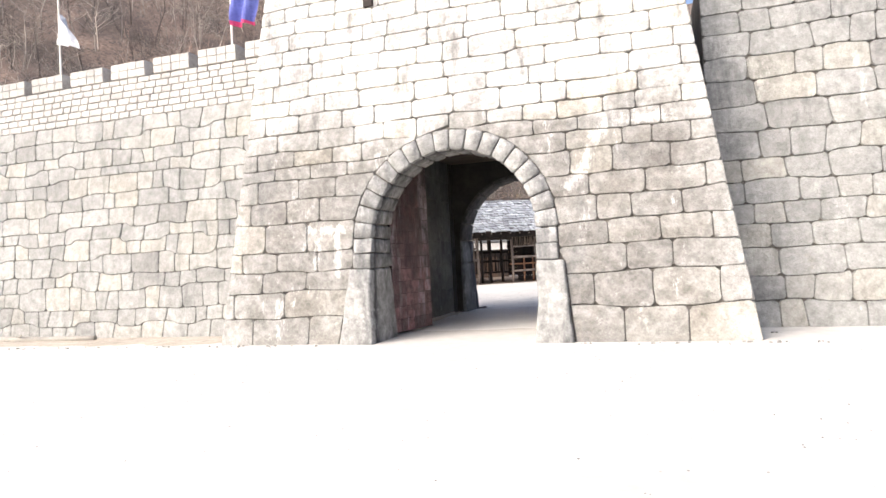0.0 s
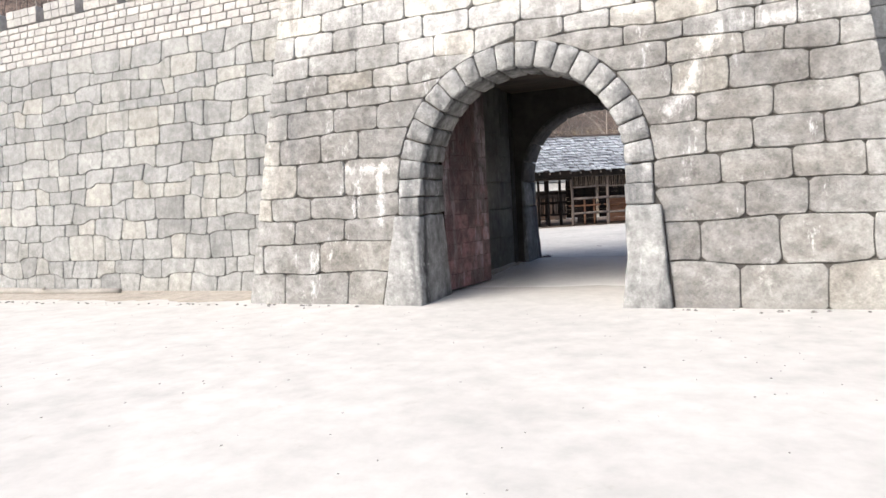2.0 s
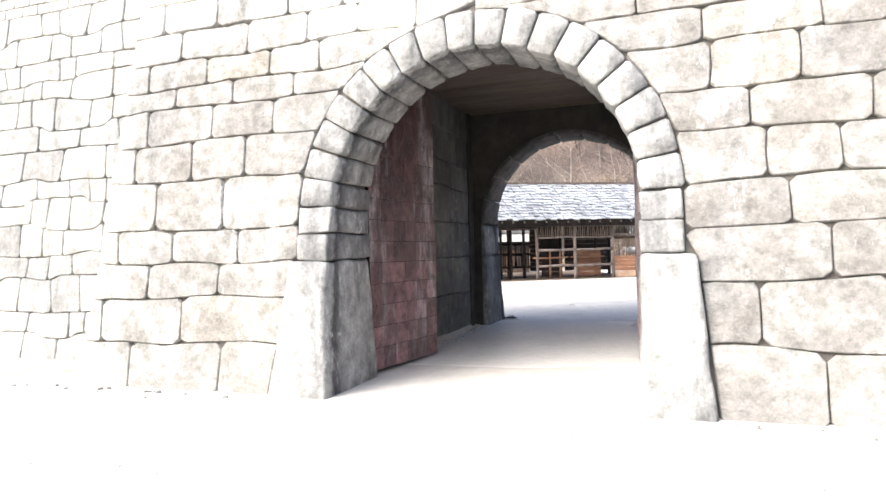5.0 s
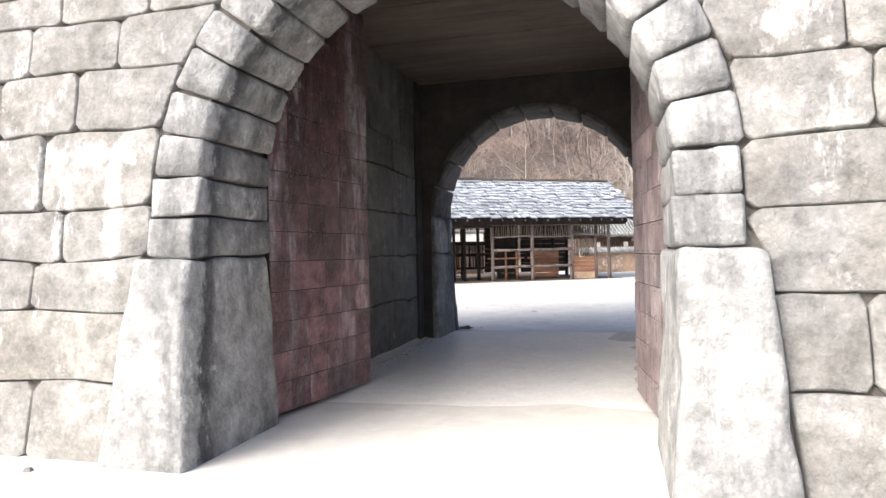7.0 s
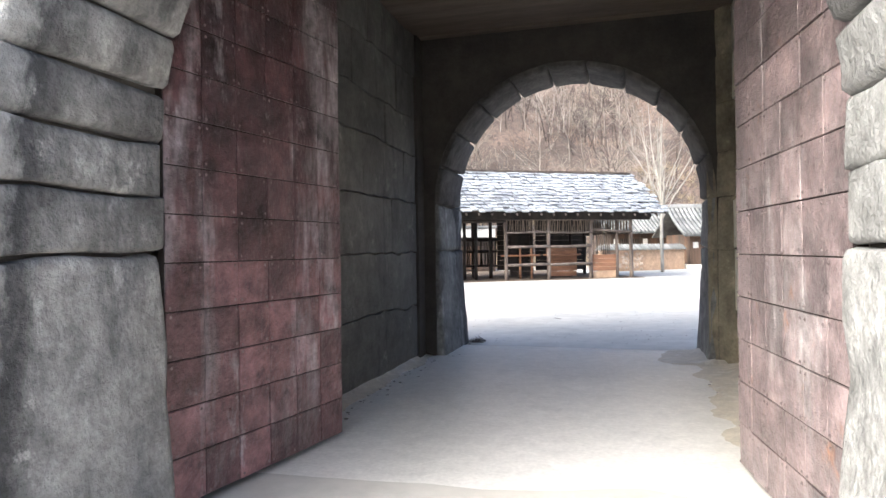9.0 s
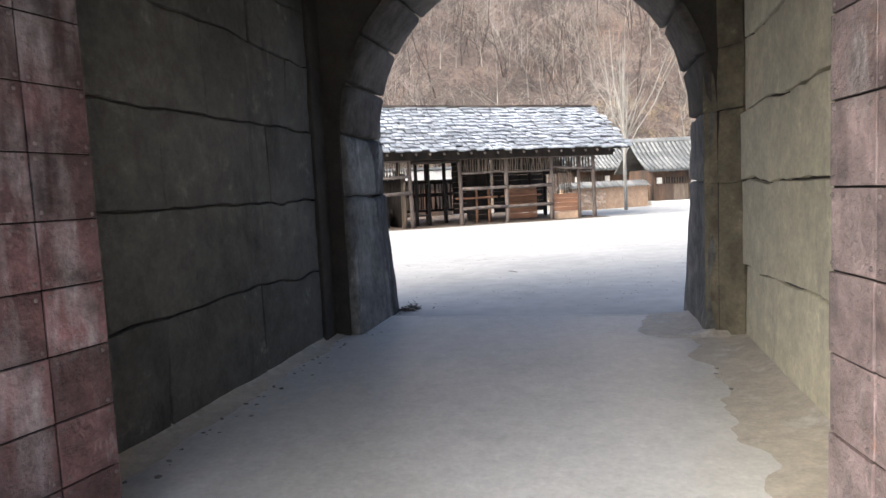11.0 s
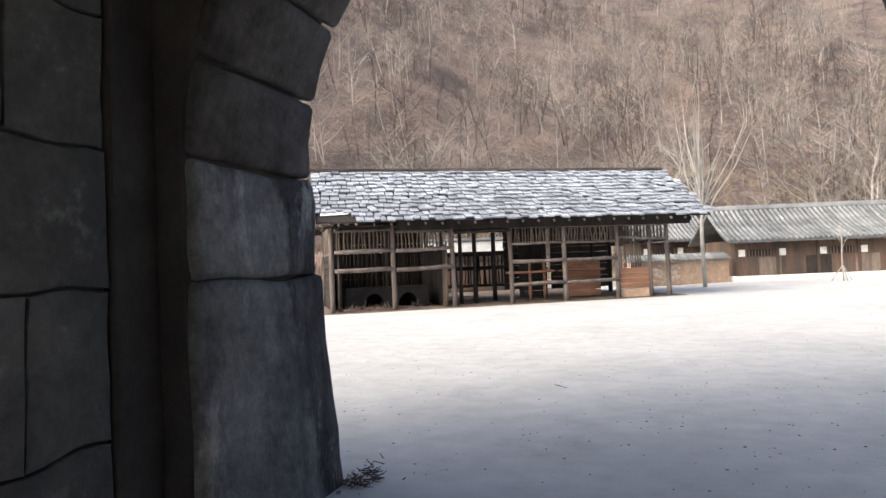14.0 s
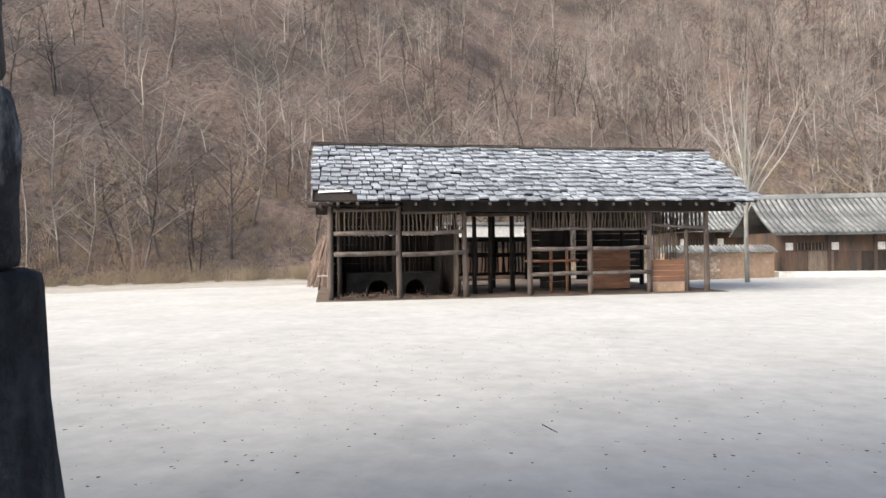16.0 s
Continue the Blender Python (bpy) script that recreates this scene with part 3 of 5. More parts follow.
def slab(name, pts, y_front, y_back, mat, parent=None):
    n = len(pts)
    vs = [(x, y_front(z), z) for x, z in pts] + [(x, y_back(z), z) for x, z in pts]
    fs = [tuple(range(n)), tuple(range(2 * n - 1, n - 1, -1))] + [(i, i + n, (i + 1) % n + n, (i + 1) % n) for i in range(n)]
    return put(name, vs, fs, mat, parent)


wall_front = tagged(empty("wall_front"), "battered gate tower face of large weathered pale stone blocks", "stone wall", kind="structure")
pts = arch_outline(AX, AZ, AR + 0.1, -5.66, 5.04, TOP)
pts = [(x + (0.115 * z if x < -4 else -0.14 * z if x > 4 else 0), z) for x, z in pts]
slab("core", pts, lambda z: face_y(z) + 0.07, lambda z: DY0 - 0.01, M_MORTAR, wall_front)
put_box = lambda name, x0, x1, y0, y1, z0, z1, mat, parent=None, label="", bevel=0.0: part(name, box_bm(x0, x1, y0, y1, z0, z1, bevel), mat, parent, label)
wall_left = tagged(empty("wall_passage_west"), "dim passage wall of large rough grey blocks", "stone wall", kind="structure")
put_box("core", -4.6, HX0 - 0.05, DY0, DY1, 0, TOP, M_MORTAR, wall_left)
wall_right = tagged(empty("wall_passage_east"), "passage wall of big yellowish blocks with cracked joints", "stone wall", kind="structure")
put_box("core", HX1 + 0.05, 3.9, DY0, DY1, 0, TOP, M_MORTAR, wall_right)
wall_back = tagged(empty("wall_back"), "thick rear gate wall with arched opening", "stone wall", kind="structure")
slab("core", arch_outline(BX, BZ, BR + 0.1, -4.6, 3.9, TOP), lambda z: DY1, lambda z: BACK0 - 0.11 * z - 0.06 if z < 8 else BACK0 - 1.3, M_MORTAR, wall_back)
# ceiling of broad planks
bm = bmesh.new()
y = DY0
rr = random.Random(5)
while y < DY1 - 0.05:
    w = min(rr.uniform(0.55, 0.8), DY1 - y)
    box_bm(HX0 - 0.1, HX1 + 0.1, y + 0.008, y + w - 0.008, CEIL + rr.uniform(0, 0.02), CEIL + 0.12, 0.006, bm)
    y += w
box_bm(HX0 - 0.1, HX1 + 0.1, DY0, DY1, CEIL + 0.10, TOP, 0, bm)
tagged(part("ceiling", bm, M_BEAM), "dark plank ceiling of the gate passage", "ceiling", kind="structure")

rs = random.Random(3)
def arch_half(z):
    return AO if z < AZ else math.sqrt(max(0.0, AO * AO - (z - AZ) ** 2))


levels = [-0.05, 0.65, 1.27, 1.755, 2.225, 2.72, 3.14, 3.58, 3.95, 4.28, 4.59, 4.99, 5.37, 5.74, 6.15, 6.5, 6.85, 7.2, 7.55, 7.9]
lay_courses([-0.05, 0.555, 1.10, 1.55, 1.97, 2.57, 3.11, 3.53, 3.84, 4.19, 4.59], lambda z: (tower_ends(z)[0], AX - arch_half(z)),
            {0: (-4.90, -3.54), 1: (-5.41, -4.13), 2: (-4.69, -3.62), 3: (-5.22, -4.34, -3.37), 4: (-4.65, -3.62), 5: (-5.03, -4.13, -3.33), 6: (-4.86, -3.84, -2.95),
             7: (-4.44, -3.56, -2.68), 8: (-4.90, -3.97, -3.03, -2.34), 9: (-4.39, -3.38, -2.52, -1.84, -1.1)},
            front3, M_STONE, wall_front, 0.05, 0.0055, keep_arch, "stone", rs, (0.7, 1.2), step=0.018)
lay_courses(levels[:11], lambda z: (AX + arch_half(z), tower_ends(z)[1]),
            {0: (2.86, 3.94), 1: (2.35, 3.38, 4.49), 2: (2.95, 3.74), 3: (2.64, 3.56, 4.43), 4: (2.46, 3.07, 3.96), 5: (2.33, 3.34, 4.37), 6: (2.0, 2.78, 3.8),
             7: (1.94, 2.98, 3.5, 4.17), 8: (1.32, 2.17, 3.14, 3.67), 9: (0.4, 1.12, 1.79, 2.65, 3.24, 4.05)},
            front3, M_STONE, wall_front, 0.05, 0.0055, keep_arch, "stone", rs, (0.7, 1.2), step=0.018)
lay_courses(levels[10:], tower_ends,
            {0: (-4.71, -3.86, -2.81, -2.05, -1.2, -0.3, 0.67, 1.49, 1.98, 3.3), 1: (-4.11, -3.24, -2.41, -1.14, -0.4, 0.4, 1.26, 1.79, 3.16, 4.09),
             2: (-4.54, -3.64, -2.47, -1.5, -0.5, 0.82, 1.59, 2.65, 3.23, 3.97), 3: (2.21, 3.57)},
            front3, M_STONE, wall_front, 0.045, 0.0055, None, "stone", rs, (0.55, 1.05), step=0.012)

# side faces of the tower
def side3(x_of, s):
    return lambda u, v, w: Vector((x_of(v) + s * w, u, v))


for s, xo, yb, mat in ((-1, lambda z: -5.72 + 0.115 * z, 2.4, M_STONE), (1, lambda z: 5.10 - 0.14 * z, 3.4, M_STONE)):
    lay_courses(levels, lambda z, yb=yb: (face_y(z) + 0.02, yb), {}, side3(xo, s), mat, wall_front, 0.03, 0.011, None, "side_stone", rs, (0.6, 1.0), limit=90)


def wedge(cx, cz, r0, r1, a0, a1, yf, yb, mat, parent, name="voussoir", seed=0.0, proud=0.0):
    """One arch stone between two angles, from the face yf(z) through to yb(z)."""
    g = 0.010 / r0
    a0, a1 = a0 + g, a1 - g
    c = 0.03
    sec = [(r0, a0 + c / r0), (r0, (a0 + a1) / 2), (r0, a1 - c / r0), (r0 + c, a1), (r1 - c, a1), (r1, a1 - c / r1), (r1 + 0.015 * n1(seed, 2), (a0 + a1) / 2), (r1, a0 + c / r1), (r1 - c, a0), (r0 + c, a0)]
    n = len(sec)
    am, rm = (a0 + a1) / 2, (r0 + r1) / 2
    vs = []
    rings = ((0.0, 0.88), (0.03, 1.0), (0.5, 1.0), (0.97, 1.0), (1.0, 0.88))
    for f, sc in rings:
        for r, a in sec:
            r_, a_ = rm + (r - rm) * sc, am + (a - am) * (sc * 0.5 + 0.5)
            x, z = cx - r_ * math.cos(a_), cz + r_ * math.sin(a_)
            y0, y1 = yf(z) - proud, yb(z)
            j = 0.022 * n1(x * 3 + f * 2 + seed, z)
            vs.append((x + j, y0 + (y1 - y0) * f + 0.02 * n1(seed * 3, 6), z + j))
    fs = [(k * n + i, k * n + (i + 1) % n, (k + 1) * n + (i + 1) % n, (k + 1) * n + i) for k in range(len(rings) - 1) for i in range(n)]
    fs += [tuple(range(n - 1, -1, -1)), tuple((len(rings) - 1) * n + i for i in range(n))]
    put(name, vs, fs, mat, parent, "", True)


def block(x0, x1, z0, z1, y0, y1, mat, parent, name="jamb_stone", flare=(0, 0), bev=0.05, seed=0.0, cuts=4, outer=99.0, spread=0.0):
    """A big hewn block; flare: how far its foot spreads in x (inner side) and y (front)."""
    bm = box_bm(x0, x1, y0, y1, z0, z1, bev)
    bmesh.ops.subdivide_edges(bm, edges=[e for e in bm.edges if e.calc_length() > 0.25], cuts=cuts, use_grid_fill=True)
    for v in bm.verts:
        f = 1 - (v.co.z - z0) / max(0.01, z1 - z0)
        d = noise.noise_vector(v.co * 2.3 + Vector((seed, 0, 0))) * 0.036 + noise.noise_vector(v.co * 7 + Vector((seed, 0, 3))) * 0.016
        v.co += d * (1 if v.co.z > 0.02 else 0.3)
        v.co.x += flare[0] * f * f if abs(v.co.x - outer) > 0.3 else spread * f
        mid = (v.co.y - y0) / (y1 - y0)
        v.co.y += flare[1] * f * (1 - mid) if flare[1] < 0 else flare[1] * f * mid
    part(name, bm, mat, parent, "", True)


FY = lambda z: face_y(z) - 0.03
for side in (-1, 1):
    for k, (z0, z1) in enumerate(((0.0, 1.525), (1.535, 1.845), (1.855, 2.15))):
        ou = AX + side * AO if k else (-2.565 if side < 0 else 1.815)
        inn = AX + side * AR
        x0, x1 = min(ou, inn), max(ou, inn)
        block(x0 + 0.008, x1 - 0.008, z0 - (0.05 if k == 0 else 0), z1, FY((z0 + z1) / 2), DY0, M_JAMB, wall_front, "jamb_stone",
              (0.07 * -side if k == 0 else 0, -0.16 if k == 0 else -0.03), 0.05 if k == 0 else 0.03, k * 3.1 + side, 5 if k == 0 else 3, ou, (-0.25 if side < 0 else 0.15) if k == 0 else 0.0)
N = 18
for i in range(N):
    wedge(AX, AZ, AR, AO, math.pi * i / N, math.pi * (i + 1) / N, FY, lambda z: DY0, M_JAMB, wall_front, "voussoir", i * 1.9)
BY = lambda z: BACK0 - 0.11 * z
for side in (-1, 1):
    for k, (z0, z1) in enumerate(((0.0, 1.515), (1.522, 2.19))):
        ou, inn = BX + side * BO, BX + side * BR
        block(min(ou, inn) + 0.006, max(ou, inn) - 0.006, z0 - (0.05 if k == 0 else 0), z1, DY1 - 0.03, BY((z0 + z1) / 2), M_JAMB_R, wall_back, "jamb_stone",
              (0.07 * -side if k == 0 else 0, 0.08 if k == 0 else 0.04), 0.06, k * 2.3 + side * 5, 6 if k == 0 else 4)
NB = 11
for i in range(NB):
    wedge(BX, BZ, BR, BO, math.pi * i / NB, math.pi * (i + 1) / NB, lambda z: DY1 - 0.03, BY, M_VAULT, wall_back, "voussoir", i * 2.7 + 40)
# inner face of the rear wall above its arch, and its outer face
def keep_back(u, v):
    if v < BZ:
        return ((BX - BO - 0.01, v) if u < BX else (BX + BO + 0.01, v)) if abs(u - BX) < BO else (u, v)
    d = math.hypot(u - BX, v - BZ)
    if d < BO + 0.01:
        return BX + (u - BX) * (BO + 0.01) / (d or 1), BZ + (v - BZ) * (BO + 0.01) / (d or 1)
    return u, v


slab("inner_plaster", arch_outline(BX, BZ, BR + 0.07, HX0 - 0.02, HX1 + 0.02, CEIL + 0.02), lambda z: DY1 - 0.06, lambda z: DY1 + 0.02, M_BLACKISH, wall_back)
lay_courses([-0.03, 0.76, 1.47, 2.16, 2.8, 3.4, 4.0, 4.6, 5.2, 5.8, 6.4, 7.0, 7.6], lambda z: (-4.6, 3.9), {}, lambda u, v, w: Vector((u, BY(v) - 0.02 + w, v)), M_STONE_G, wall_back, 0.03, 0.01, keep_back, "stone", rs, (0.7, 1.1), arch=(BX, BZ, BO), limit=120)
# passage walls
# blackish strip at the west wall's end, next to the rear arch
part("pilaster", box_bm(HX0 - 0.06, HX0 + 0.03, 6.66, DY1 - 0.065, 0, CEIL, 0.02), M_BLACKISH, wall_left)
SPLAY = Vector((-0.27, 0.27, 0)).normalized()
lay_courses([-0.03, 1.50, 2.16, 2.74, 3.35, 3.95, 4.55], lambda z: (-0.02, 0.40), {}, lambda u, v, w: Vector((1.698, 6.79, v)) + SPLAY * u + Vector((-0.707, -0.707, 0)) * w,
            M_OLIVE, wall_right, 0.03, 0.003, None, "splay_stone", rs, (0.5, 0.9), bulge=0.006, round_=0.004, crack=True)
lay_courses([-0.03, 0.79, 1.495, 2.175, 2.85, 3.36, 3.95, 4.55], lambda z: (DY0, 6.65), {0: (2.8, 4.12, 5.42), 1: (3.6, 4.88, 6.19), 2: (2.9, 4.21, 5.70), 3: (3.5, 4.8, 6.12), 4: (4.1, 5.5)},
            lambda u, v, w: Vector((HX0 + w, u, v)), M_INNER_SHADED, wall_left, 0.03, 0.008, None, "stone", rs, (0.9, 1.5), bulge=0.010, round_=0.009, crack=True)
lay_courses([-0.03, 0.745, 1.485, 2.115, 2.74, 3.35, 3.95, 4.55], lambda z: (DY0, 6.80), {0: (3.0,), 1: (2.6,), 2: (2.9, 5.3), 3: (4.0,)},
            lambda u, v, w: Vector((HX1 - w, u, v)), M_OCHRE_LIT, wall_right, 0.055, 0.010, None, "stone", rs, (2.2, 3.2), bulge=0.004, round_=0.010, crack=True)

# ---- curtain walls ----
LW0, LBAT, LTOP = 1.20, 0.09, 6.95


def curtain(name, label, x0, x1, y0, lean, top, mat, seed, cell, step):
    w = tagged(empty(name), label, "stone wall", kind="structure")
    rr = random.Random(seed)
    f = lambda z: y0 + lean * z
    put("core", [(x0, f(0) + 0.07, 0), (x1, f(0) + 0.07, 0), (x1, f(top) + 0.07, top), (x0, f(top) + 0.07, top), (x0, y0 + 3.4, 0), (x1, y0 + 3.4, 0), (x1, y0 + 3.4, top - 0.9), (x0, y0 + 3.4, top - 0.9), (x0, f(top) + 0.55, top), (x1, f(top) + 0.55, top), (x0, f(top) + 0.55, top - 0.9), (x1, f(top) + 0.55, top - 0.9)],
        [(0, 1, 2, 3), (3, 2, 9, 8), (8, 9, 11, 10), (10, 11, 6, 7), (7, 6, 5, 4), (0, 3, 8, 10, 7, 4), (1, 5, 6, 11, 9, 2), (0, 4, 5, 1)], M_MORTAR, w)
    lv, z = [-0.04], 0.0
    while z < top - 1.25:
        z += rr.uniform(*cell)
        lv.append(z)
    to3 = lambda u, v, ww: Vector((u, f(v) - ww, v))
    lay_courses(lv, lambda z: (x0, x1), {}, to3, mat, w, 0.035, 0.005, None, "stone", rr, (cell[0] * 0.95, cell[1] * 2.0), limit=290, jog=0.13, step=step)
    bl = list(np.arange(lv[-1] + 0.0, top - 0.02, 0.185)) + [top]
    lay_courses(bl, lambda z: (x0, x1), {}, to3, M_BRICK, w, 0.012, 0.007, None, "brick", rr, (0.26, 0.46), bulge=0.008, limit=260, deep=0.08, jog=0.02, round_=0.016)
    return w, f


wl, lf = curtain("wall_west", "tall curtain wall of irregular fitted grey stones", -19.0, -5.1, LW0, LBAT, LTOP, M_STONE_G, 11, (0.34, 0.50), 0.055)
wr, rf = curtain("wall_east", "stained curtain wall of broad grey stone courses", 4.6, 17.0, 1.75, LBAT, 8.3, M_STONE_G, 12, (0.42, 0.58), 0.02)
# crenels of the west wall: blocks with narrow dark gaps between them
x = -19.0
rr = random.Random(21)
while x < -5.4:
    wdt = 1.42
    b = box_bm(x + 0.14, min(x + wdt, -4.98) - 0.14, lf(LTOP) - 0.02, lf(LTOP) + 0.5, LTOP, LTOP + 0.42, 0.02)
    ob = part("merlon", b, M_BRICK, wl)
    for c in range(2):
        for k in range(4):
            u0 = x + 0.14 + k * 0.285
            if u0 + 0.27 > -4.98:
                continue
            z0 = LTOP + 0.01 + c * 0.205
            part("brick", box_bm(u0 + 0.006, u0 + 0.279, lf(LTOP) - 0.045 + rr.uniform(-0.006, 0.006), lf(LTOP) + 0.1, z0, z0 + 0.192, 0.012), M_BRICK, wl)
    x += wdt

# trodden brown soil and straw along the west wall's foot
fx = np.linspace(-19, -4.6, 60)
wv = [(x, y + jit * (0.5 * n1(x * 0.9, y) + 0.3 * n1(x * 2.7, y + 2)), z) for x in fx for y, jit, z in ((-0.15, 1.0, -0.012), (0.15, 0.8, 0.014), (0.8, 0.2, 0.03), (1.3, 0.0, 0.05))]
tagged(put("dirt_strip", wv, [(4 * i + k, 4 * i + k + 4, 4 * i + k + 5, 4 * i + k + 1) for i in range(59) for k in range(3)], M_VERGE, None, "", True), "brown trodden soil at the foot of the curtain wall", "soil", kind="structure")

# dark drain mouth high on the tower
tagged(part("drain_spout", box_bm(-2.30, -2.08, face_y(7.3) - 0.06, face_y(7.3) + 0.3, 7.2, 7.42, 0.02), M_DARKWOOD), "small dark drain mouth set in the tower wall", "drain", kind="")


# ---- gate doors ----
def gate_door(hinge, free, height, label, side):
    h, fr = Vector((*hinge, 0.05)), Vector((*free, 0.05))
    d = fr - h
    w = d.length
    an = math.atan2(d.y, d.x)
    door = tagged(empty("gate_door", Matrix.Translation(h) @ Matrix.Rotation(an, 4, "Z")), label, "gate door", "gate leaves")
    s = side                                  # side of the leaf that faces the passage
    part("leaf", box_bm(0, w, -0.05 if s > 0 else 0.0, 0.0 if s > 0 else 0.05, 0, height, 0.006), M_DARKWOOD, door)
    cols, rows = 6, 15
    pw, ph = w / cols, height / rows
    rv, rf_ = [], []
    rr = random.Random(side + 9)
    for c in range(cols):
        for r in range(rows):
            y0, y1 = (0.0, 0.007 + 0.009 * rr.random()) if s > 0 else (-0.007 - 0.009 * rr.random(), 0.0)
            part("plate", box_bm(c * pw + 0.004, (c + 1) * pw - 0.004, y0, y1, r * ph + 0.004, (r + 1) * ph - 0.004, 0.003), M_PLATE if s < 0 else M_PLATE_E, door)
            for cx, cz in ((0.03, 0.03), (pw - 0.03, 0.03), (0.03, ph - 0.03), (pw - 0.03, ph - 0.03)):
                o = len(rv)
                X, Z, Y = c * pw + cx + rr.uniform(-0.008, 0.008), r * ph + cz + rr.uniform(-0.008, 0.008), s * 0.014
                rv += [(X + 0.011 * math.cos(k * 1.047), Y, Z + 0.011 * math.sin(k * 1.047)) for k in range(6)] + [(X, Y + s * 0.009, Z)]
                rf_ += [(o + k, o + (k + 1) % 6, o + 6) for k in range(6)]
    ob = put("rivets", rv, rf_, M_RIVET, door, "rows of small iron rivets", True)
    ob["kind"] = "stuff"
    return door


gate_door((-2.14, 1.17), (-1.86, 2.93), 4.29, "open gate leaf clad in worn red iron plates", -1)
gate_door((1.36, 1.17), (1.15, 2.86), 4.29, "open gate leaf with scuffed, rust-edged red plates", 1)


# ---- flags ----
def flag(x, y, z0, height, cloth, edge, label, drop, w, hgt):
    f = tagged(empty("flag", Matrix.Translation((x, y, z0))), label, "flag")
    pole("pole", (0, 0, 0), (0.02, 0, height), 0.035, 0.025, M_WHITE, f)
    n, m = 10, 12
    vs = [(w * i / n * (1 - 0.25 * (j / m) if edge else 0.25 + 0.75 * j / m) + 0.02, 0.12 * math.sin(i * 1.1 + j * 0.4), drop - hgt * j / m - 0.35 * (i / n) ** 2 * hgt * (0.6 if not edge else 0.15)) for j in range(m + 1) for i in range(n + 1)]
    fs = [(j * (n + 1) + i, j * (n + 1) + i + 1, (j + 1) * (n + 1) + i + 1, (j + 1) * (n + 1) + i) for j in range(m) for i in range(n)]
    put("cloth", vs, fs, cloth, f, "", True)
    if edge:
        e = [(vx, vy - 0.004, vz) for vx, vy, vz in vs[m * (n + 1):]]
        low = [(vx + 0.02, vy, vz - 0.12 - 0.03 * math.sin(vx * 9)) for vx, vy, vz in e]
        put("fringe", e + low, [(i, i + 1, n + 2 + i, n + 1 + i) for i in range(n)], edge, f, "red fringe")
        put("emblem", [(0.35, -0.14, drop - 0.2), (0.75, -0.14, drop - 0.35), (0.85, -0.14, drop - 0.9), (0.6, -0.14, drop - 1.1)], [(0, 1, 2, 3)], edge, f, "red emblem")
    return f


flag(-13.0, 2.6, 6.0, 5.2, M_FLAGW, None, "white cloth flag hanging from a pale pole on the wall", 3.5, 0.72, 0.95)
flag(-7.02, 2.6, 6.0, 5.2, M_FLAGB, M_FLAGR, "blue flag with red fringe on a pale pole", 4.1, 0.95, 1.8)
lg = tagged(empty("fallen_log"), "weathered pale log lying at the wall's foot", "log")
pole("trunk", (-14.6, 0.85, 0.09), (-10.35, 0.92, 0.08), 0.09, 0.065, M_BARK_P, lg, "", 9, 0.06, 3.0, 8)
pole("stub", (-12.9, 0.86, 0.14), (-12.6, 0.7, 0.2), 0.03, 0.02, M_BARK_P, lg)

# ---- stable ----
TH = math.atan2(0.5205, 0.8538)
SH = Matrix.Translation((-11.01, 25.21, 0)) @ Matrix.Rotation(TH, 4, "Z")     # x along the front, y to the back
BAY, DEEP = 2.261, 5.0
E_OFF, E_Z, R_OFF, R_Z, U0, U1 = -0.95, 3.22, 2.45, 5.50, -0.60, 14.95
stable = tagged(empty("stable", SH), "open log-built stable with a grey wood-shingle roof", "stable")
rs = random.Random(31)


def sp(name, a, b, r0, r1, mat=M_LOG, label="", wob=0.04, sides=7, segs=4):
    return pole(name, a, b, r0, r1, mat, stable, label, sides, wob, rs.random() * 50, segs)


# front posts keep the log colour, inner ones the shade-dark wood
for i in range(7):
    sp("post", (i * BAY + rs.uniform(-0.03, 0.03), 0, -0.1), (i * BAY + rs.uniform(-0.05, 0.05), 0, 3.45), 0.10, 0.082, sides=9, segs=6)
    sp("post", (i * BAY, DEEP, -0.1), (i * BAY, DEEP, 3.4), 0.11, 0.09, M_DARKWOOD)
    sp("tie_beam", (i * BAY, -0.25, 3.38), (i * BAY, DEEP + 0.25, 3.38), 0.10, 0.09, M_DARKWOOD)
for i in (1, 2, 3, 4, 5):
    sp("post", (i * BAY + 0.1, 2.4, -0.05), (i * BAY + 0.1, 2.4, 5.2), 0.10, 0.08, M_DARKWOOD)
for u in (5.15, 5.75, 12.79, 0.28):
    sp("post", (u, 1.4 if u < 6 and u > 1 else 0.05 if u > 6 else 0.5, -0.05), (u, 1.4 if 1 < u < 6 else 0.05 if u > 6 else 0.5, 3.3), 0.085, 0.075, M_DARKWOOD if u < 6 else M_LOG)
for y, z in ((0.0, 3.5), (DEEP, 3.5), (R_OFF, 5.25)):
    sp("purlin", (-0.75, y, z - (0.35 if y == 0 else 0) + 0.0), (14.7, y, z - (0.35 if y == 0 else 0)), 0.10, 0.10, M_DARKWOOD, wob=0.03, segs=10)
for u in (0.02, 0.52):
    sp("log_end", (u, -0.78, 3.22), (u, 1.0, 3.36), 0.095, 0.09, M_RAIL, segs=2)
    sp("log_end", (u - 0.3, -0.5, 3.05), (u - 0.3, 0.9, 3.1), 0.085, 0.085, M_DARKWOOD, segs=2)
# dark board added where only shade lies under the eave
part("eave_beam", box_bm(BAY + 0.1, 14.4, -0.42, -0.24, 2.92, 3.26, 0.02), M_DARKWOOD, stable)
# rafters under the eaves, near-black for the shade there, with pale lit ends
u = -0.4
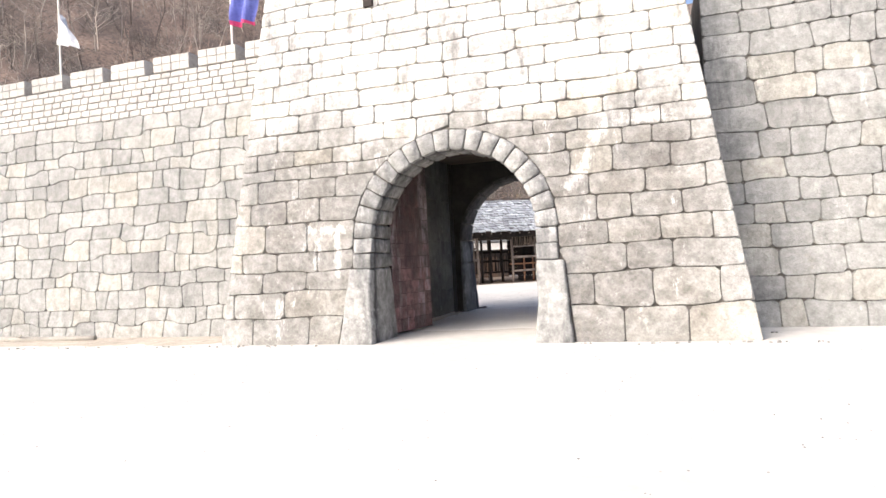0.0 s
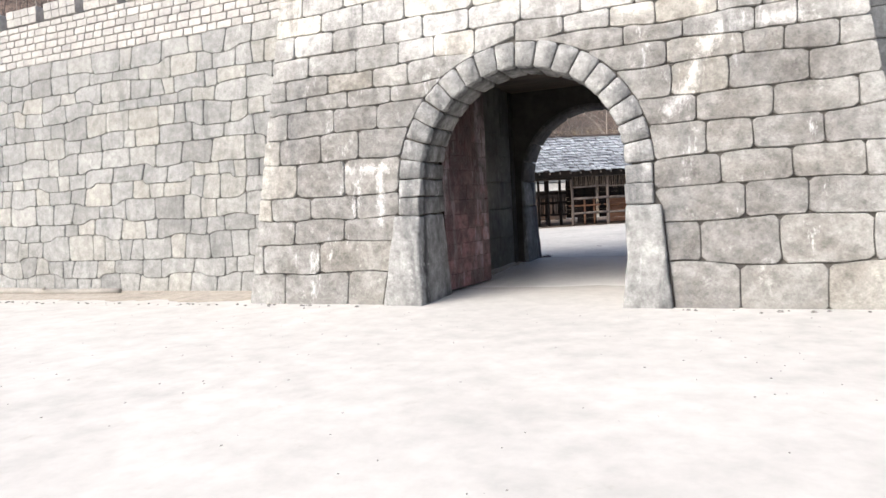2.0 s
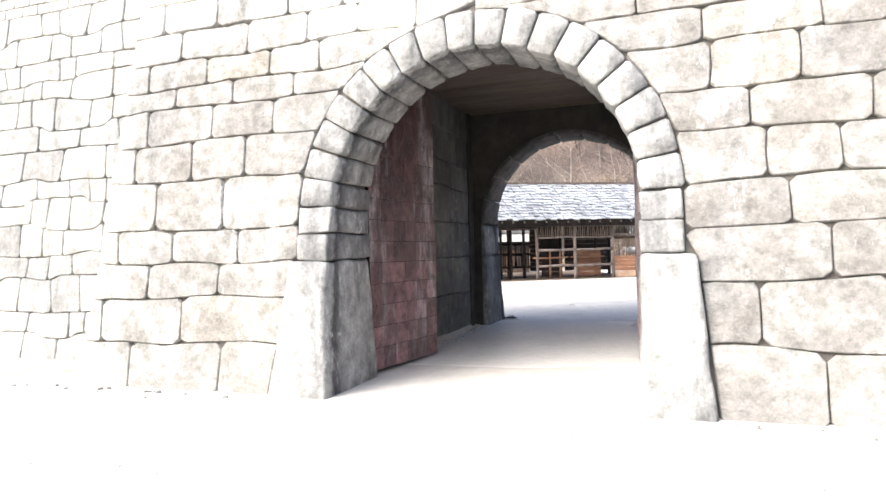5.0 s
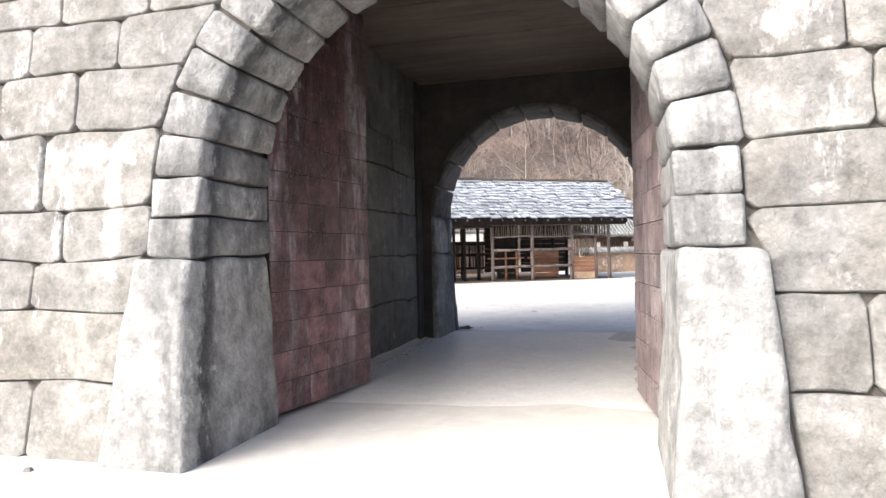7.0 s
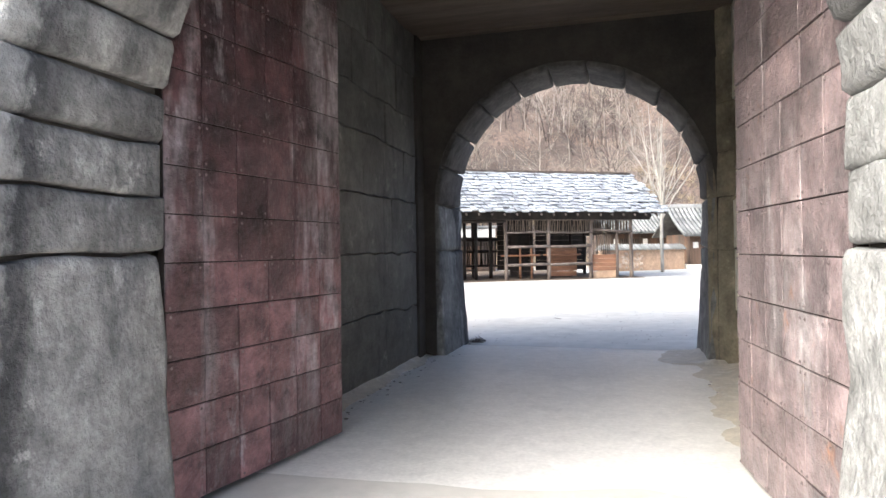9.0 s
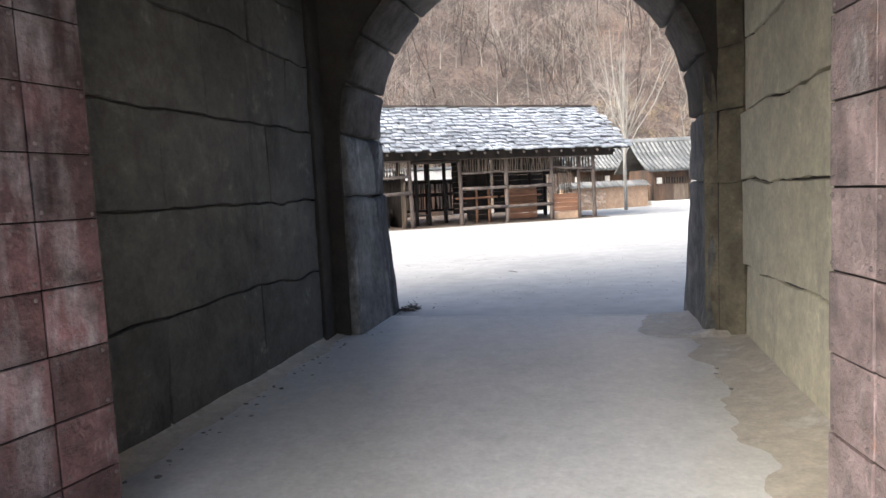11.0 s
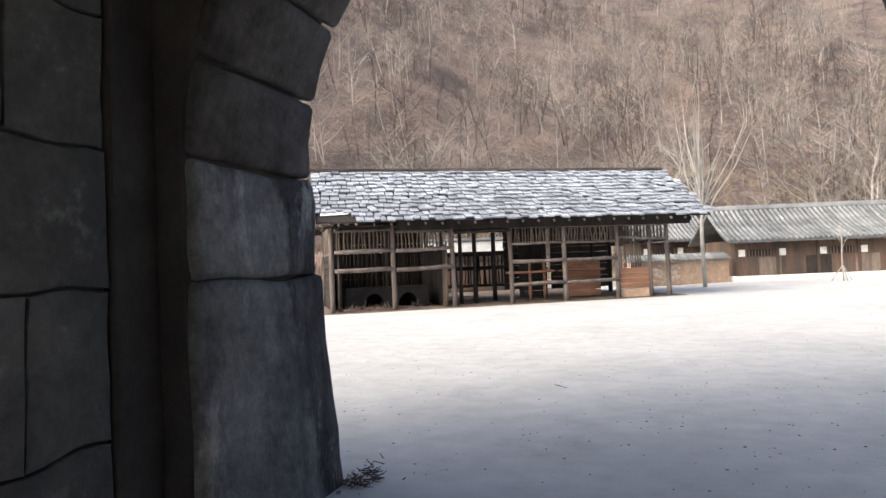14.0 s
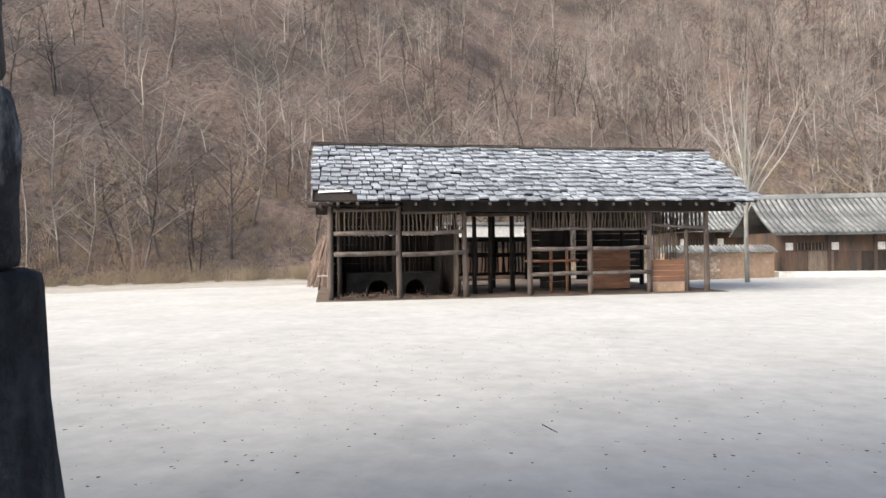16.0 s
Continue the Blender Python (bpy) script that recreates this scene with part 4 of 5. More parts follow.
while u < 14.8:
    zz = lambda y: E_Z + (R_Z - E_Z) * (y - E_OFF) / (R_OFF - E_OFF) - 0.12
    sp("rafter", (u, E_OFF + 0.08, zz(E_OFF + 0.08)), (u, R_OFF, zz(R_OFF)), 0.055, 0.05, M_DARKWOOD, wob=0.02, sides=6, segs=2)
    sp("rafter_end", (u, E_OFF + 0.02, zz(E_OFF + 0.02)), (u, E_OFF + 0.10, zz(E_OFF + 0.10)), 0.05, 0.05, M_RAIL, wob=0.0, sides=8, segs=1)
    u += 0.62
# rails
for i in (0, 1):
    for z, r in ((3.0 if i == 0 else 2.92, 0.06), (2.23, 0.075), (1.55 - 0.03 * i, 0.085)):
        sp("rail", (i * BAY + 0.08, -0.06, z - 0.03), (i * BAY + BAY - 0.06, -0.06, z + 0.03 * i), r, r * 0.95, M_RAIL, wob=0.05)
for i in (3, 4):
    for z, r in ((2.30, 0.05), (1.62, 0.075), (0.74, 0.075)):
        sp("rail", (i * BAY + 0.06, -0.07, z), (i * BAY + BAY - 0.05, -0.07, z + 0.02), r, r * 0.95, M_RAIL, wob=0.05)
    sp("rail", (i * BAY + 0.1, 0.9, 1.2), (i * BAY + BAY - 0.1, 0.9, 1.2), 0.05, 0.05, M_ORANGE)
sp("rail", (3 * BAY + 0.05, -0.04, 2.98), (6 * BAY, -0.04, 2.95), 0.07, 0.07, M_RAIL, wob=0.04, segs=8)
sp("rail", (5 * BAY + 0.05, -0.06, 2.45), (6 * BAY, -0.06, 2.35), 0.06, 0.055, M_RAIL)
sp("rail", (2 * BAY, 0, 2.85), (3 * BAY, 0, 2.85), 0.09, 0.09, M_DARKWOOD)
# upright sticks woven between the upper rails
def sticks(u0, u1, z0, z1, y, step, mat=M_STICK, r=0.03):
    u = u0
    while u < u1:
        sp("stick", (u, y, z0 + rs.uniform(-0.03, 0.03)), (u + rs.uniform(-0.05, 0.05), y + rs.uniform(-0.03, 0.03), z1 + rs.uniform(-0.03, 0.06)), r * rs.uniform(0.7, 1.15), r * rs.uniform(0.6, 1), mat, wob=0.06, sides=5, segs=3)
        u += step * rs.uniform(0.75, 1.3)


sticks(0.18, BAY - 0.1, 2.2, 3.45, 0.02, 0.135)
sticks(BAY + 0.15, 2 * BAY - 0.08, 2.2, 3.1, 0.02, 0.13)
sticks(3 * BAY + 0.12, 4 * BAY - 0.1, 2.28, 3.0, 0.04, 0.10)
sticks(4 * BAY + 0.12, 5 * BAY - 0.1, 2.28, 3.0, 0.04, 0.115)
sticks(5 * BAY + 0.3, 5 * BAY + 1.35, 1.2, 2.75, 0.5, 0.10)
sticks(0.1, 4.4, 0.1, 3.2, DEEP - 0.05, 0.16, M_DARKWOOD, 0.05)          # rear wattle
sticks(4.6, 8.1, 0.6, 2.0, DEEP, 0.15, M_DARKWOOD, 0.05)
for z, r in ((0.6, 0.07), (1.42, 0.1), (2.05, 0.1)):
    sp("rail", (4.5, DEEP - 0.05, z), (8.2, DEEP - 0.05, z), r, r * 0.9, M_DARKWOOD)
# partition of upright poles beside the open bay, the deeper ones coloured with shade
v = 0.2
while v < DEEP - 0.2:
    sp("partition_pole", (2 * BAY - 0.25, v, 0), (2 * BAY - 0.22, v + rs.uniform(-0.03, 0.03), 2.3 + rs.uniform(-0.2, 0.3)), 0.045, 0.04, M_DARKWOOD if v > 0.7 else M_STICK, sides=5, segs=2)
    v += 0.16
# stall boards, and near-black backs added to hold the inner shade
def boards(u0, u1, y, z0, z1, n, mat, name="board", t=0.03):
    h = (z1 - z0) / n
    for k in range(n):
        part(name, box_bm(u0 + rs.uniform(0, 0.03), u1 - rs.uniform(0, 0.03), y + rs.uniform(-0.008, 0.008), y + t, z0 + k * h + 0.006, z0 + (k + 1) * h - 0.006, 0.005), mat, stable)


boards(5 * BAY + 0.06, 12.74, 0.06, 0.38, 1.2, 4, M_ORANGE)
boards(5 * BAY + 0.06, 12.74, 0.09, -0.02, 0.36, 1, M_CLAY, "clay_sill", 0.2)
boards(4.2 * BAY, 5 * BAY - 0.1, 1.3, 0.1, 1.7, 6, M_ORANGE)
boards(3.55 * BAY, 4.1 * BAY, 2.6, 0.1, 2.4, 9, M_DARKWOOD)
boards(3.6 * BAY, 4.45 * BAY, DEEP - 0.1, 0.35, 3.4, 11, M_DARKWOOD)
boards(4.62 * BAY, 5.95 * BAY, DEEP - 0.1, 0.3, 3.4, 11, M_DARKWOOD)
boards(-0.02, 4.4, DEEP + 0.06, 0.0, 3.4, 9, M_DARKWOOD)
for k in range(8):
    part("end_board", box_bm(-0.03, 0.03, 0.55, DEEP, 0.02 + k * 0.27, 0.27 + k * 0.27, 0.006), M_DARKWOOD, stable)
for u in (3.5 * BAY, 3.55 * BAY + 0.5):
    sp("stall_post", (u, 0.95, 0), (u, 0.95, 1.65), 0.06, 0.055, M_ORANGE)
# end walls
for u, zs in ((0.0, 2.2), (13.57, 2.3)):
    for k in range(18):
        yy = 0.15 + k * 0.27
        top = E_Z + (R_Z - E_Z) * min(1, (yy - E_OFF) / (R_OFF - E_OFF)) if yy < R_OFF else R_Z - (yy - R_OFF) * 0.67
        sp("gable_stick", (u, yy, zs), (u, yy, top - 0.25), 0.05, 0.045, M_STICK, sides=5, segs=2)
    sp("rail", (u, 0, zs), (u, DEEP, zs), 0.07, 0.07, M_RAIL)
# roof deck
dk = []
sl = lambda y: E_Z + (R_Z - E_Z) * (y - E_OFF) / (R_OFF - E_OFF)
bk = lambda y: R_Z - (R_Z - E_Z) * (y - R_OFF) / (R_OFF - E_OFF)
YB = 2 * R_OFF - E_OFF
dv = []
for dz in (0.0, -0.05):
    for uu in (U0 + 0.03, U1 - 0.03):
        dv += [(uu, E_OFF + 0.05, E_Z + 0.03 + dz), (uu, R_OFF, R_Z + dz), (uu, YB, E_Z + dz)]
put("roof_deck", dv, [(0, 3, 4, 1), (1, 4, 5, 2), (6, 7, 10, 9), (7, 8, 11, 10), (0, 1, 7, 6), (1, 2, 8, 7), (3, 9, 10, 4), (4, 10, 11, 5), (0, 6, 9, 3), (2, 5, 11, 8)], M_DARKWOOD, stable)
# shingles
slope = math.hypot(R_OFF - E_OFF, R_Z - E_Z)
ROWS = 13
dr = slope / ROWS
tdir = Vector((0, R_OFF - E_OFF, R_Z - E_Z)).normalized()
nrm = Vector((0, -tdir.z, tdir.y))
pool_v, pool_f, made = [], [], 0


def shingle_data(u, w, s, l, lift, tw):
    """A split wood shingle, thick at its lower end."""
    o = Vector((u, E_OFF, E_Z)) + tdir * s + nrm * (0.045 + lift)
    ax, bx = Vector((math.cos(tw), 0, 0)) + tdir * math.sin(tw), tdir - Vector((math.sin(tw), 0, 0))
    t = 0.06
    pts = []
    for f, th, dz in ((0.0, t, 0.0), (1.0, 0.008, -0.035)):
        for g in (0.0, 1.0):
            pts.append(o + ax * (w * g) + bx * (l * f) + nrm * dz)
            pts.append(o + ax * (w * g) + bx * (l * f) + nrm * (dz + th))
    return pts, [(1, 3, 7, 5), (0, 4, 6, 2), (0, 2, 3, 1), (4, 5, 7, 6), (0, 1, 5, 4), (2, 6, 7, 3)]


for r in range(ROWS):
    u = U0 + rs.uniform(-0.05, 0.02)
    while u < U1:
        w = rs.uniform(0.17, 0.34)
        s0 = r * dr + rs.uniform(-0.075, 0.075)
        if r < 2 and u < U0 + 1.15:
            u += w + 0.008
            continue
        vs, fs = shingle_data(u, w, s0 - 0.06, dr * 1.35, 0.055 * rs.random(), rs.uniform(-0.10, 0.10))
        if made < 300:
            put("shingle", vs, fs, M_SHINGLE, stable)
        else:
            o = len(pool_v)
            pool_v += vs
            pool_f += [tuple(o + q for q in f) for f in fs]
        made += 1
        u += w + rs.uniform(0.02, 0.05)
put("shingles_upper", pool_v, pool_f, M_SHINGLE, stable)["kind"] = "stuff"
put("patch_sheet", [Vector((U0 + 0.2, E_OFF, E_Z)) + tdir * 0.42 + nrm * 0.05, Vector((U0 + 1.2, E_OFF, E_Z)) + tdir * 0.50 + nrm * 0.06, Vector((U0 + 1.25, E_OFF, E_Z)) + tdir * 0.85 + nrm * 0.05, Vector((U0 + 0.25, E_OFF, E_Z)) + tdir * 0.8 + nrm * 0.05], [(0, 1, 2, 3)], M_WHITE, stable, "pale bare patch where shingles are missing")
for k, (yo, zo) in enumerate(((-0.16, 0.02), (-0.05, 0.09), (0.10, 0.06))):
    u = U0 - 0.05
    while u < U1 - 0.2:
        l = min(rs.uniform(2.2, 3.6), U1 - u)
        part("ridge_board", box_bm(u, u + l, R_OFF + yo - 0.09, R_OFF + yo + 0.09, R_Z + zo + rs.uniform(-0.01, 0.02), R_Z + zo + 0.035, 0.006), M_RAIL, stable)
        u += l + 0.02
for uu in (U0 - 0.02, U1 - 0.03):
    put("verge_board", [(uu, E_OFF, E_Z - 0.05), (uu, R_OFF, R_Z - 0.02), (uu, R_OFF, R_Z + 0.1), (uu, E_OFF, E_Z + 0.09), (uu + 0.05, E_OFF, E_Z - 0.05), (uu + 0.05, R_OFF, R_Z - 0.02), (uu + 0.05, R_OFF, R_Z + 0.1), (uu + 0.05, E_OFF, E_Z + 0.09)],
        [(0, 1, 2, 3), (7, 6, 5, 4), (0, 4, 5, 1), (3, 2, 6, 7), (0, 3, 7, 4)], M_RAIL, stable)

# trodden earth under the roof
ev = [(u, v + (0.12 * n1(u * 1.3, 3) if v < 0 else 0), z) for u in np.linspace(-0.5, 14.2, 40) for v, z in ((-0.55, -0.01), (-0.15, 0.03), (DEEP + 7.5, 0.035), (DEEP + 8.4, -0.01))]
put("earth_floor", ev, [(4 * i + k, 4 * i + k + 4, 4 * i + k + 5, 4 * i + k + 1) for i in range(39) for k in range(3)], M_EARTH, stable, "dark trodden earth floor", True)
# clay stove inside, with two round fire mouths; inner shade is in its colour
stove = tagged(empty("clay_stove", SH @ Matrix.Translation((0.5, 1.2, 0))), "low near-black clay stove with two dark fire mouths", "stove")
def arch_block(w, d, h, cxs, r):
    pts = [(0, 0)]
    for c in cxs:
        pts += [(c - r, 0)] + [(c - r * math.cos(math.pi * i / 10), 0.25 + r * math.sin(math.pi * i / 10)) for i in range(11)] + [(c + r, 0)]
    pts += [(w, 0), (w - 0.06, h), (0.06, h)]
    n = len(pts)
    vs = [(x, 0, z) for x, z in pts] + [(x, d, z) for x, z in pts]
    return vs, [tuple(range(n)), tuple(range(2 * n - 1, n - 1, -1))] + [(i, i + n, (i + 1) % n + n, (i + 1) % n) for i in range(n)]


vs, fs = arch_block(3.3, 1.3, 0.85, (1.15, 2.45), 0.36)
put("body", vs, fs, M_MUD, stove)
part("back", box_bm(0.1, 3.2, 1.3, 1.36, 0, 0.8), M_MUD, stove)
bench = tagged(empty("plank_bench", SH @ Matrix.Translation((4.9, 3.2, 0))), "rough plank bench inside the stable", "bench")
part("seat", box_bm(0, 1.5, 0, 0.35, 0.42, 0.48, 0.01), M_RAIL, bench)
part("shelf", box_bm(0.1, 1.4, 0.05, 0.3, 0.2, 0.24, 0.01), M_RAIL, bench)
for a in (0.1, 1.35):
    for b in (0.05, 0.27):
        pole("leg", (a, b, 0), (a, b, 0.43), 0.03, 0.03, M_RAIL, bench)
# firewood and brush along the stable's foot
fv, ff = [], []
rq = np.random.default_rng(3)
for _ in range(260):
    u, y = 0.3 + 4.0 * abs(rq.normal(0, 0.4)) % 4.0, rq.normal(0.1, 0.16)
    p = SH @ Vector((u, y, abs(rq.normal(0.01, 0.07))))
    q = p + Vector(rq.normal(0, 0.16, 3))
    q.z = abs(q.z) * 0.8 + 0.01
    v, f = pole_data(p, q, 0.012, 0.006, 4, 0, 0, 1)
    o = len(fv)
    fv += v
    ff += [tuple(o + k for k in g) for g in f]
tagged(put("brushwood", fv, ff, M_BRUSH), "scattered dry twigs and straw at the stable's foot", "brushwood", kind="stuff")

# ---- shrub and stool beyond the stable ----
# shrub built as a dome of dry stems round a solid heart
st = tagged(empty("dry_shrub", Matrix.Translation((-15.75, 33.4, 0)) @ Matrix.Scale(1.12, 4)), "rounded pinkish-brown shrub of dry stems", "straw stack")
fv, ff = [], []
for k in range(420):
    an, hh = rq.random() * 6.283, rq.uniform(0.2, 2.3)
    r = 0.95 * math.sqrt(1 - (hh / 2.45) ** 2)
    p = Vector((math.cos(an) * r, math.sin(an) * r, hh))
    q = p + Vector((math.cos(an) * 0.22, math.sin(an) * 0.22, -0.75 * rq.uniform(0.5, 1)))
    q.z = max(q.z, 0.0)
    v, f = pole_data(p, q, 0.02, 0.012, 4, 0, 0, 1)
    o = len(fv)
    fv += v
    ff += [tuple(o + i for i in g) for g in f]
put("straw", fv, ff, M_BRUSH, st)["kind"] = "stuff"
bm = bmesh.new()
bmesh.ops.create_uvsphere(bm, u_segments=16, v_segments=12, radius=1.0, matrix=Matrix.Diagonal((0.92, 0.92, 2.3, 1)))
part("heart", bm, M_BRUSH, st)
stool = tagged(empty("stool", Matrix.Translation((-14.45, 30.9, 0)) @ Matrix.Rotation(0.5, 4, "Z")), "small worn wooden stool with splayed legs", "stool")
part("seat", box_bm(-0.55, 0.55, -0.25, 0.25, 0.55, 0.62, 0.015), M_BARK_P, stool)
part("box", box_bm(-0.12, 0.22, -0.15, 0.15, 0.62, 0.98, 0.015), M_RAIL, stool)
for a in (-0.45, 0.45):
    for b in (-0.18, 0.18):
        pole("leg", (a * 1.15, b * 1.3, 0), (a, b, 0.56), 0.035, 0.03, M_RAIL, stool)

# ---- clay yard wall ----
A, B = Vector((-1.2, 40.3, 0)), Vector((4.1, 45.0, 0))
dw = B - A
yw = tagged(empty("yard_wall", Matrix.Translation(A) @ Matrix.Rotation(math.atan2(dw.y, dw.x), 4, "Z")), "low tan clay wall with grey tile coping", "garden wall")
L_ = dw.length
part("clay_body", box_bm(0, L_, 0, 0.4, -0.05, 1.35, 0.02), M_CLAY, yw)
rr = random.Random(8)
for i in range(70):
    u, z = rr.uniform(0.1, 3.4), rr.uniform(0.1, 1.2)
    vs = [(u + 0.13 * math.cos(a * 0.9) * rr.uniform(0.8, 1.1), -0.03, z + 0.10 * math.sin(a * 0.9) * rr.uniform(0.8, 1.1)) for a in range(7)]
    vs2 = [(x * 0.5 + u * 0.5, -0.06, z_ * 0.5 + z * 0.5) for x, _, z_ in vs]
    put("stone", vs + vs2 + [(x, 0.02, z_) for x, _, z_ in vs], [(k, (k + 1) % 7, 7 + (k + 1) % 7, 7 + k) for k in range(7)] + [tuple(range(7, 14))] + [(14 + k, 14 + (k + 1) % 7, (k + 1) % 7, k) for k in range(7)], M_CLAYSTONE, yw, "", True)
pv = [(u, y, z) for u in (-0.05, L_ + 0.05) for y, z in ((-0.22, 1.35), (0.2, 1.68), (0.62, 1.35))]
put("coping", pv, [(0, 3, 4, 1), (1, 4, 5, 2), (0, 2, 5, 3), (0, 1, 2), (3, 5, 4)], M_TILE, yw)
for k in range(int(L_ / 0.24)):
    pole("coping_tile", (k * 0.24 + 0.1, -0.26, 1.37), (k * 0.24 + 0.1, 0.2, 1.72), 0.065, 0.065, M_TILE, yw, "", 6, 0, 0, 1)


# ---- tile-roofed row house ----
def row_house(m, length, depth, eave, ridge, label, windows=True):
    h = tagged(empty("row_house", m), label, "house")
    part("podium", box_bm(-0.4, length + 0.4, -0.55, depth + 0.4, -0.05, 0.30, 0.02), M_WHITE, h)
    part("body_wall", box_bm(0, length, 0, depth, 0.30, eave), M_PLANK, h)
    u, k = 0.0, 0
    rr = random.Random(5)
    while u < length - 0.3:
        w = min(rr.uniform(0.9, 1.5), length - u)
        part("plank_panel", box_bm(u + 0.02, u + w - 0.02, -0.04, 0.0, 0.32, eave - 1.02, 0.008), (M_PLANK, M_STICK, M_PLANK, M_DARKWOOD)[k % 4], h)
        u, k = u + w, k + 1
    nb = int(length / 2.35)
    for i in range(nb + 1):
        part("pillar", box_bm(i * 2.35 - 0.09, i * 2.35 + 0.09, -0.09, 0.06, 0.30, eave, 0.01), M_PLANK, h)
        part("plaster_square", box_bm(i * 2.35 + 0.14, i * 2.35 + 0.50, -0.06, 0.0, eave - 0.96, eave - 0.56, 0.004), M_WHITE, h)
        if i < nb and i % 2 == 0:
            w = part("window", box_bm(i * 2.35 + 0.66, i * 2.35 + 2.1, -0.03, 0.0, eave - 0.95, eave - 0.56), M_DARKWOOD, h)
            for q in range(8):
                part("bar", box_bm(i * 2.35 + 0.72 + q * 0.18, i * 2.35 + 0.75 + q * 0.18, -0.06, -0.02, eave - 0.94, eave - 0.57), M_STICK, w)
    part("lintel", box_bm(-0.1, length + 0.1, -0.10, 0.05, eave - 0.12, eave + 0.1, 0.01), M_PLANK, h)
    o = 0.9
    rz = lambda y: eave - 0.05 + (ridge - eave) * (y + o) / (depth / 2 + o) - 0.18 * math.sin(math.pi * (y + o) / (depth / 2 + o))
    ys = [-o + (depth / 2 + o) * i / 6 for i in range(7)]
    prof = [(y, rz(y)) for y in ys] + [(depth - y, rz(y)) for y in reversed(ys[:-1])]
    n = len(prof)
    vs = [(x, y, z + dz) for dz in (0, -0.12) for x in (-0.8, length + 0.8) for y, z in prof]
    fs = [(i, n + i, n + i + 1, i + 1) for i in range(n - 1)] + [(2 * n + i, 2 * n + i + 1, 3 * n + i + 1, 3 * n + i) for i in range(n - 1)]
    fs += [(i, i + 1, 2 * n + i + 1, 2 * n + i) for i in range(n - 1)] + [(n + i, 3 * n + i, 3 * n + i + 1, n + i + 1) for i in range(n - 1)] + [(0, 2 * n, 3 * n, n)]
    put("roof", vs, fs, M_PAN, h)
    row_v, row_f = [], []
    for i in range(6):
        v, f = pole_data((0, ys[i], rz(ys[i]) + 0.05), (0, ys[i + 1] + 0.02, rz(ys[i + 1]) + 0.05), 0.10, 0.09, 6, 0, 0, 1)
        b = len(row_v)
        row_v += v
        row_f += [tuple(b + j for j in g) for g in f]
    me = mesh_of("cover_tile", row_v, row_f, M_TILE, True)
    x = -0.75
    while x < length + 0.8:
        ob = new("cover_tile", me)
        ob.parent = h
        ob.location = (x, 0, 0)
        x += 0.30
    for x in np.arange(-0.6, length + 0.7, 0.45):
        pole("rafter_end", (x, -o + 0.12, rz(-o + 0.12) - 0.18), (x, 0.2, rz(0.2) - 0.16), 0.06, 0.06, M_PLANK, h, "", 6, 0, 0, 1)
    part("ridge", box_bm(-0.9, length + 0.9, depth / 2 - 0.16, depth / 2 + 0.16, ridge - 0.05, ridge + 0.22, 0.05), M_TILE, h)
    return h


row_house(Matrix.Translation((4.55, 45.4, 0)) @ Matrix.Rotation(radians(17), 4, "Z"), 18.8, 4.6, 2.38, 4.35, "long plank-walled house with a grey tiled roof")
row_house(Matrix.Translation((-0.8, 50.5, 0)) @ Matrix.Rotation(radians(20), 4, "Z"), 4.7, 4.0, 2.75, 4.5, "small dark house behind the clay wall")
# whitewashed shed seen through the open bay
far = tagged(empty("whitewashed_shed", SH @ Matrix.Translation((1.5, 13.0, 0))), "low shed with whitewashed upper wall behind the stable", "shed")
part("wall", box_bm(0, 9.5, 0, 3, 0, 1.75), M_PLANK, far, "dark plank lower wall")
part("dark_beam", box_bm(-0.05, 9.55, -0.06, 3, 1.75, 2.35), M_DARKWOOD, far)
part("upper_wall", box_bm(-0.02, 9.52, -0.03, 3, 2.35, 2.95), M_WHITE, far)
part("roof", box_bm(-0.3, 9.8, -0.15, 3.3, 2.98, 3.15, 0.04), M_TILE, far)


# ---- pale pruned tree beside the stable ----
def young_tree(name, loc, label, mat, trunk_h, r0, shoots, rng, top, spread, props=False):
    t = tagged(empty(name, Matrix.Translation(loc)), label, "tree")
    pole("trunk", (0, 0, -0.05), (0.03, 0, trunk_h), r0, r0 * 0.7, mat, t, "", 9, 0.05, 4.0, 7)
    for k in range(shoots):
        an = rng.uniform(0, 6.283)
        tilt = spread * rng.uniform(0.05, 1) ** 0.7
        z0 = trunk_h * rng.uniform(0.62, 0.98)
        le = (top - z0) * rng.uniform(0.6, 1.0)
        a = np.array([0, 0, z0])
        d = np.array([math.cos(an) * math.sin(tilt), math.sin(an) * math.sin(tilt), math.cos(tilt)])
        st_ = []
        p, r = a, r0 * 0.42
        for q in range(4):
            d = d + rng.normal(0, 0.09, 3) + np.array([0, 0, 0.04])
            d /= np.linalg.norm(d)
            e = p + d * le / 4
            st_.append((p, e, r, r * 0.72))
            if q > 0:
                for _ in range(3):
                    d2 = d + rng.normal(0, 0.45, 3)
                    d2 /= np.linalg.norm(d2)
                    st_.append((p, p + d2 * le * 0.22, r * 0.35, r * 0.12))
            p, r = e, r * 0.72
        v, f = sticks_arrays(st_, 5)
        big_mesh("branch", v, f, mat, t, True)
    if props:
        for an in (0.6, 2.7, 4.8):
            pole("prop", (math.cos(an) * 0.55, math.sin(an) * 0.55, 0), (0.05 * math.cos(an), 0.05 * math.sin(an), 0.75), 0.028, 0.022, M_BARK_P, t)
    return t


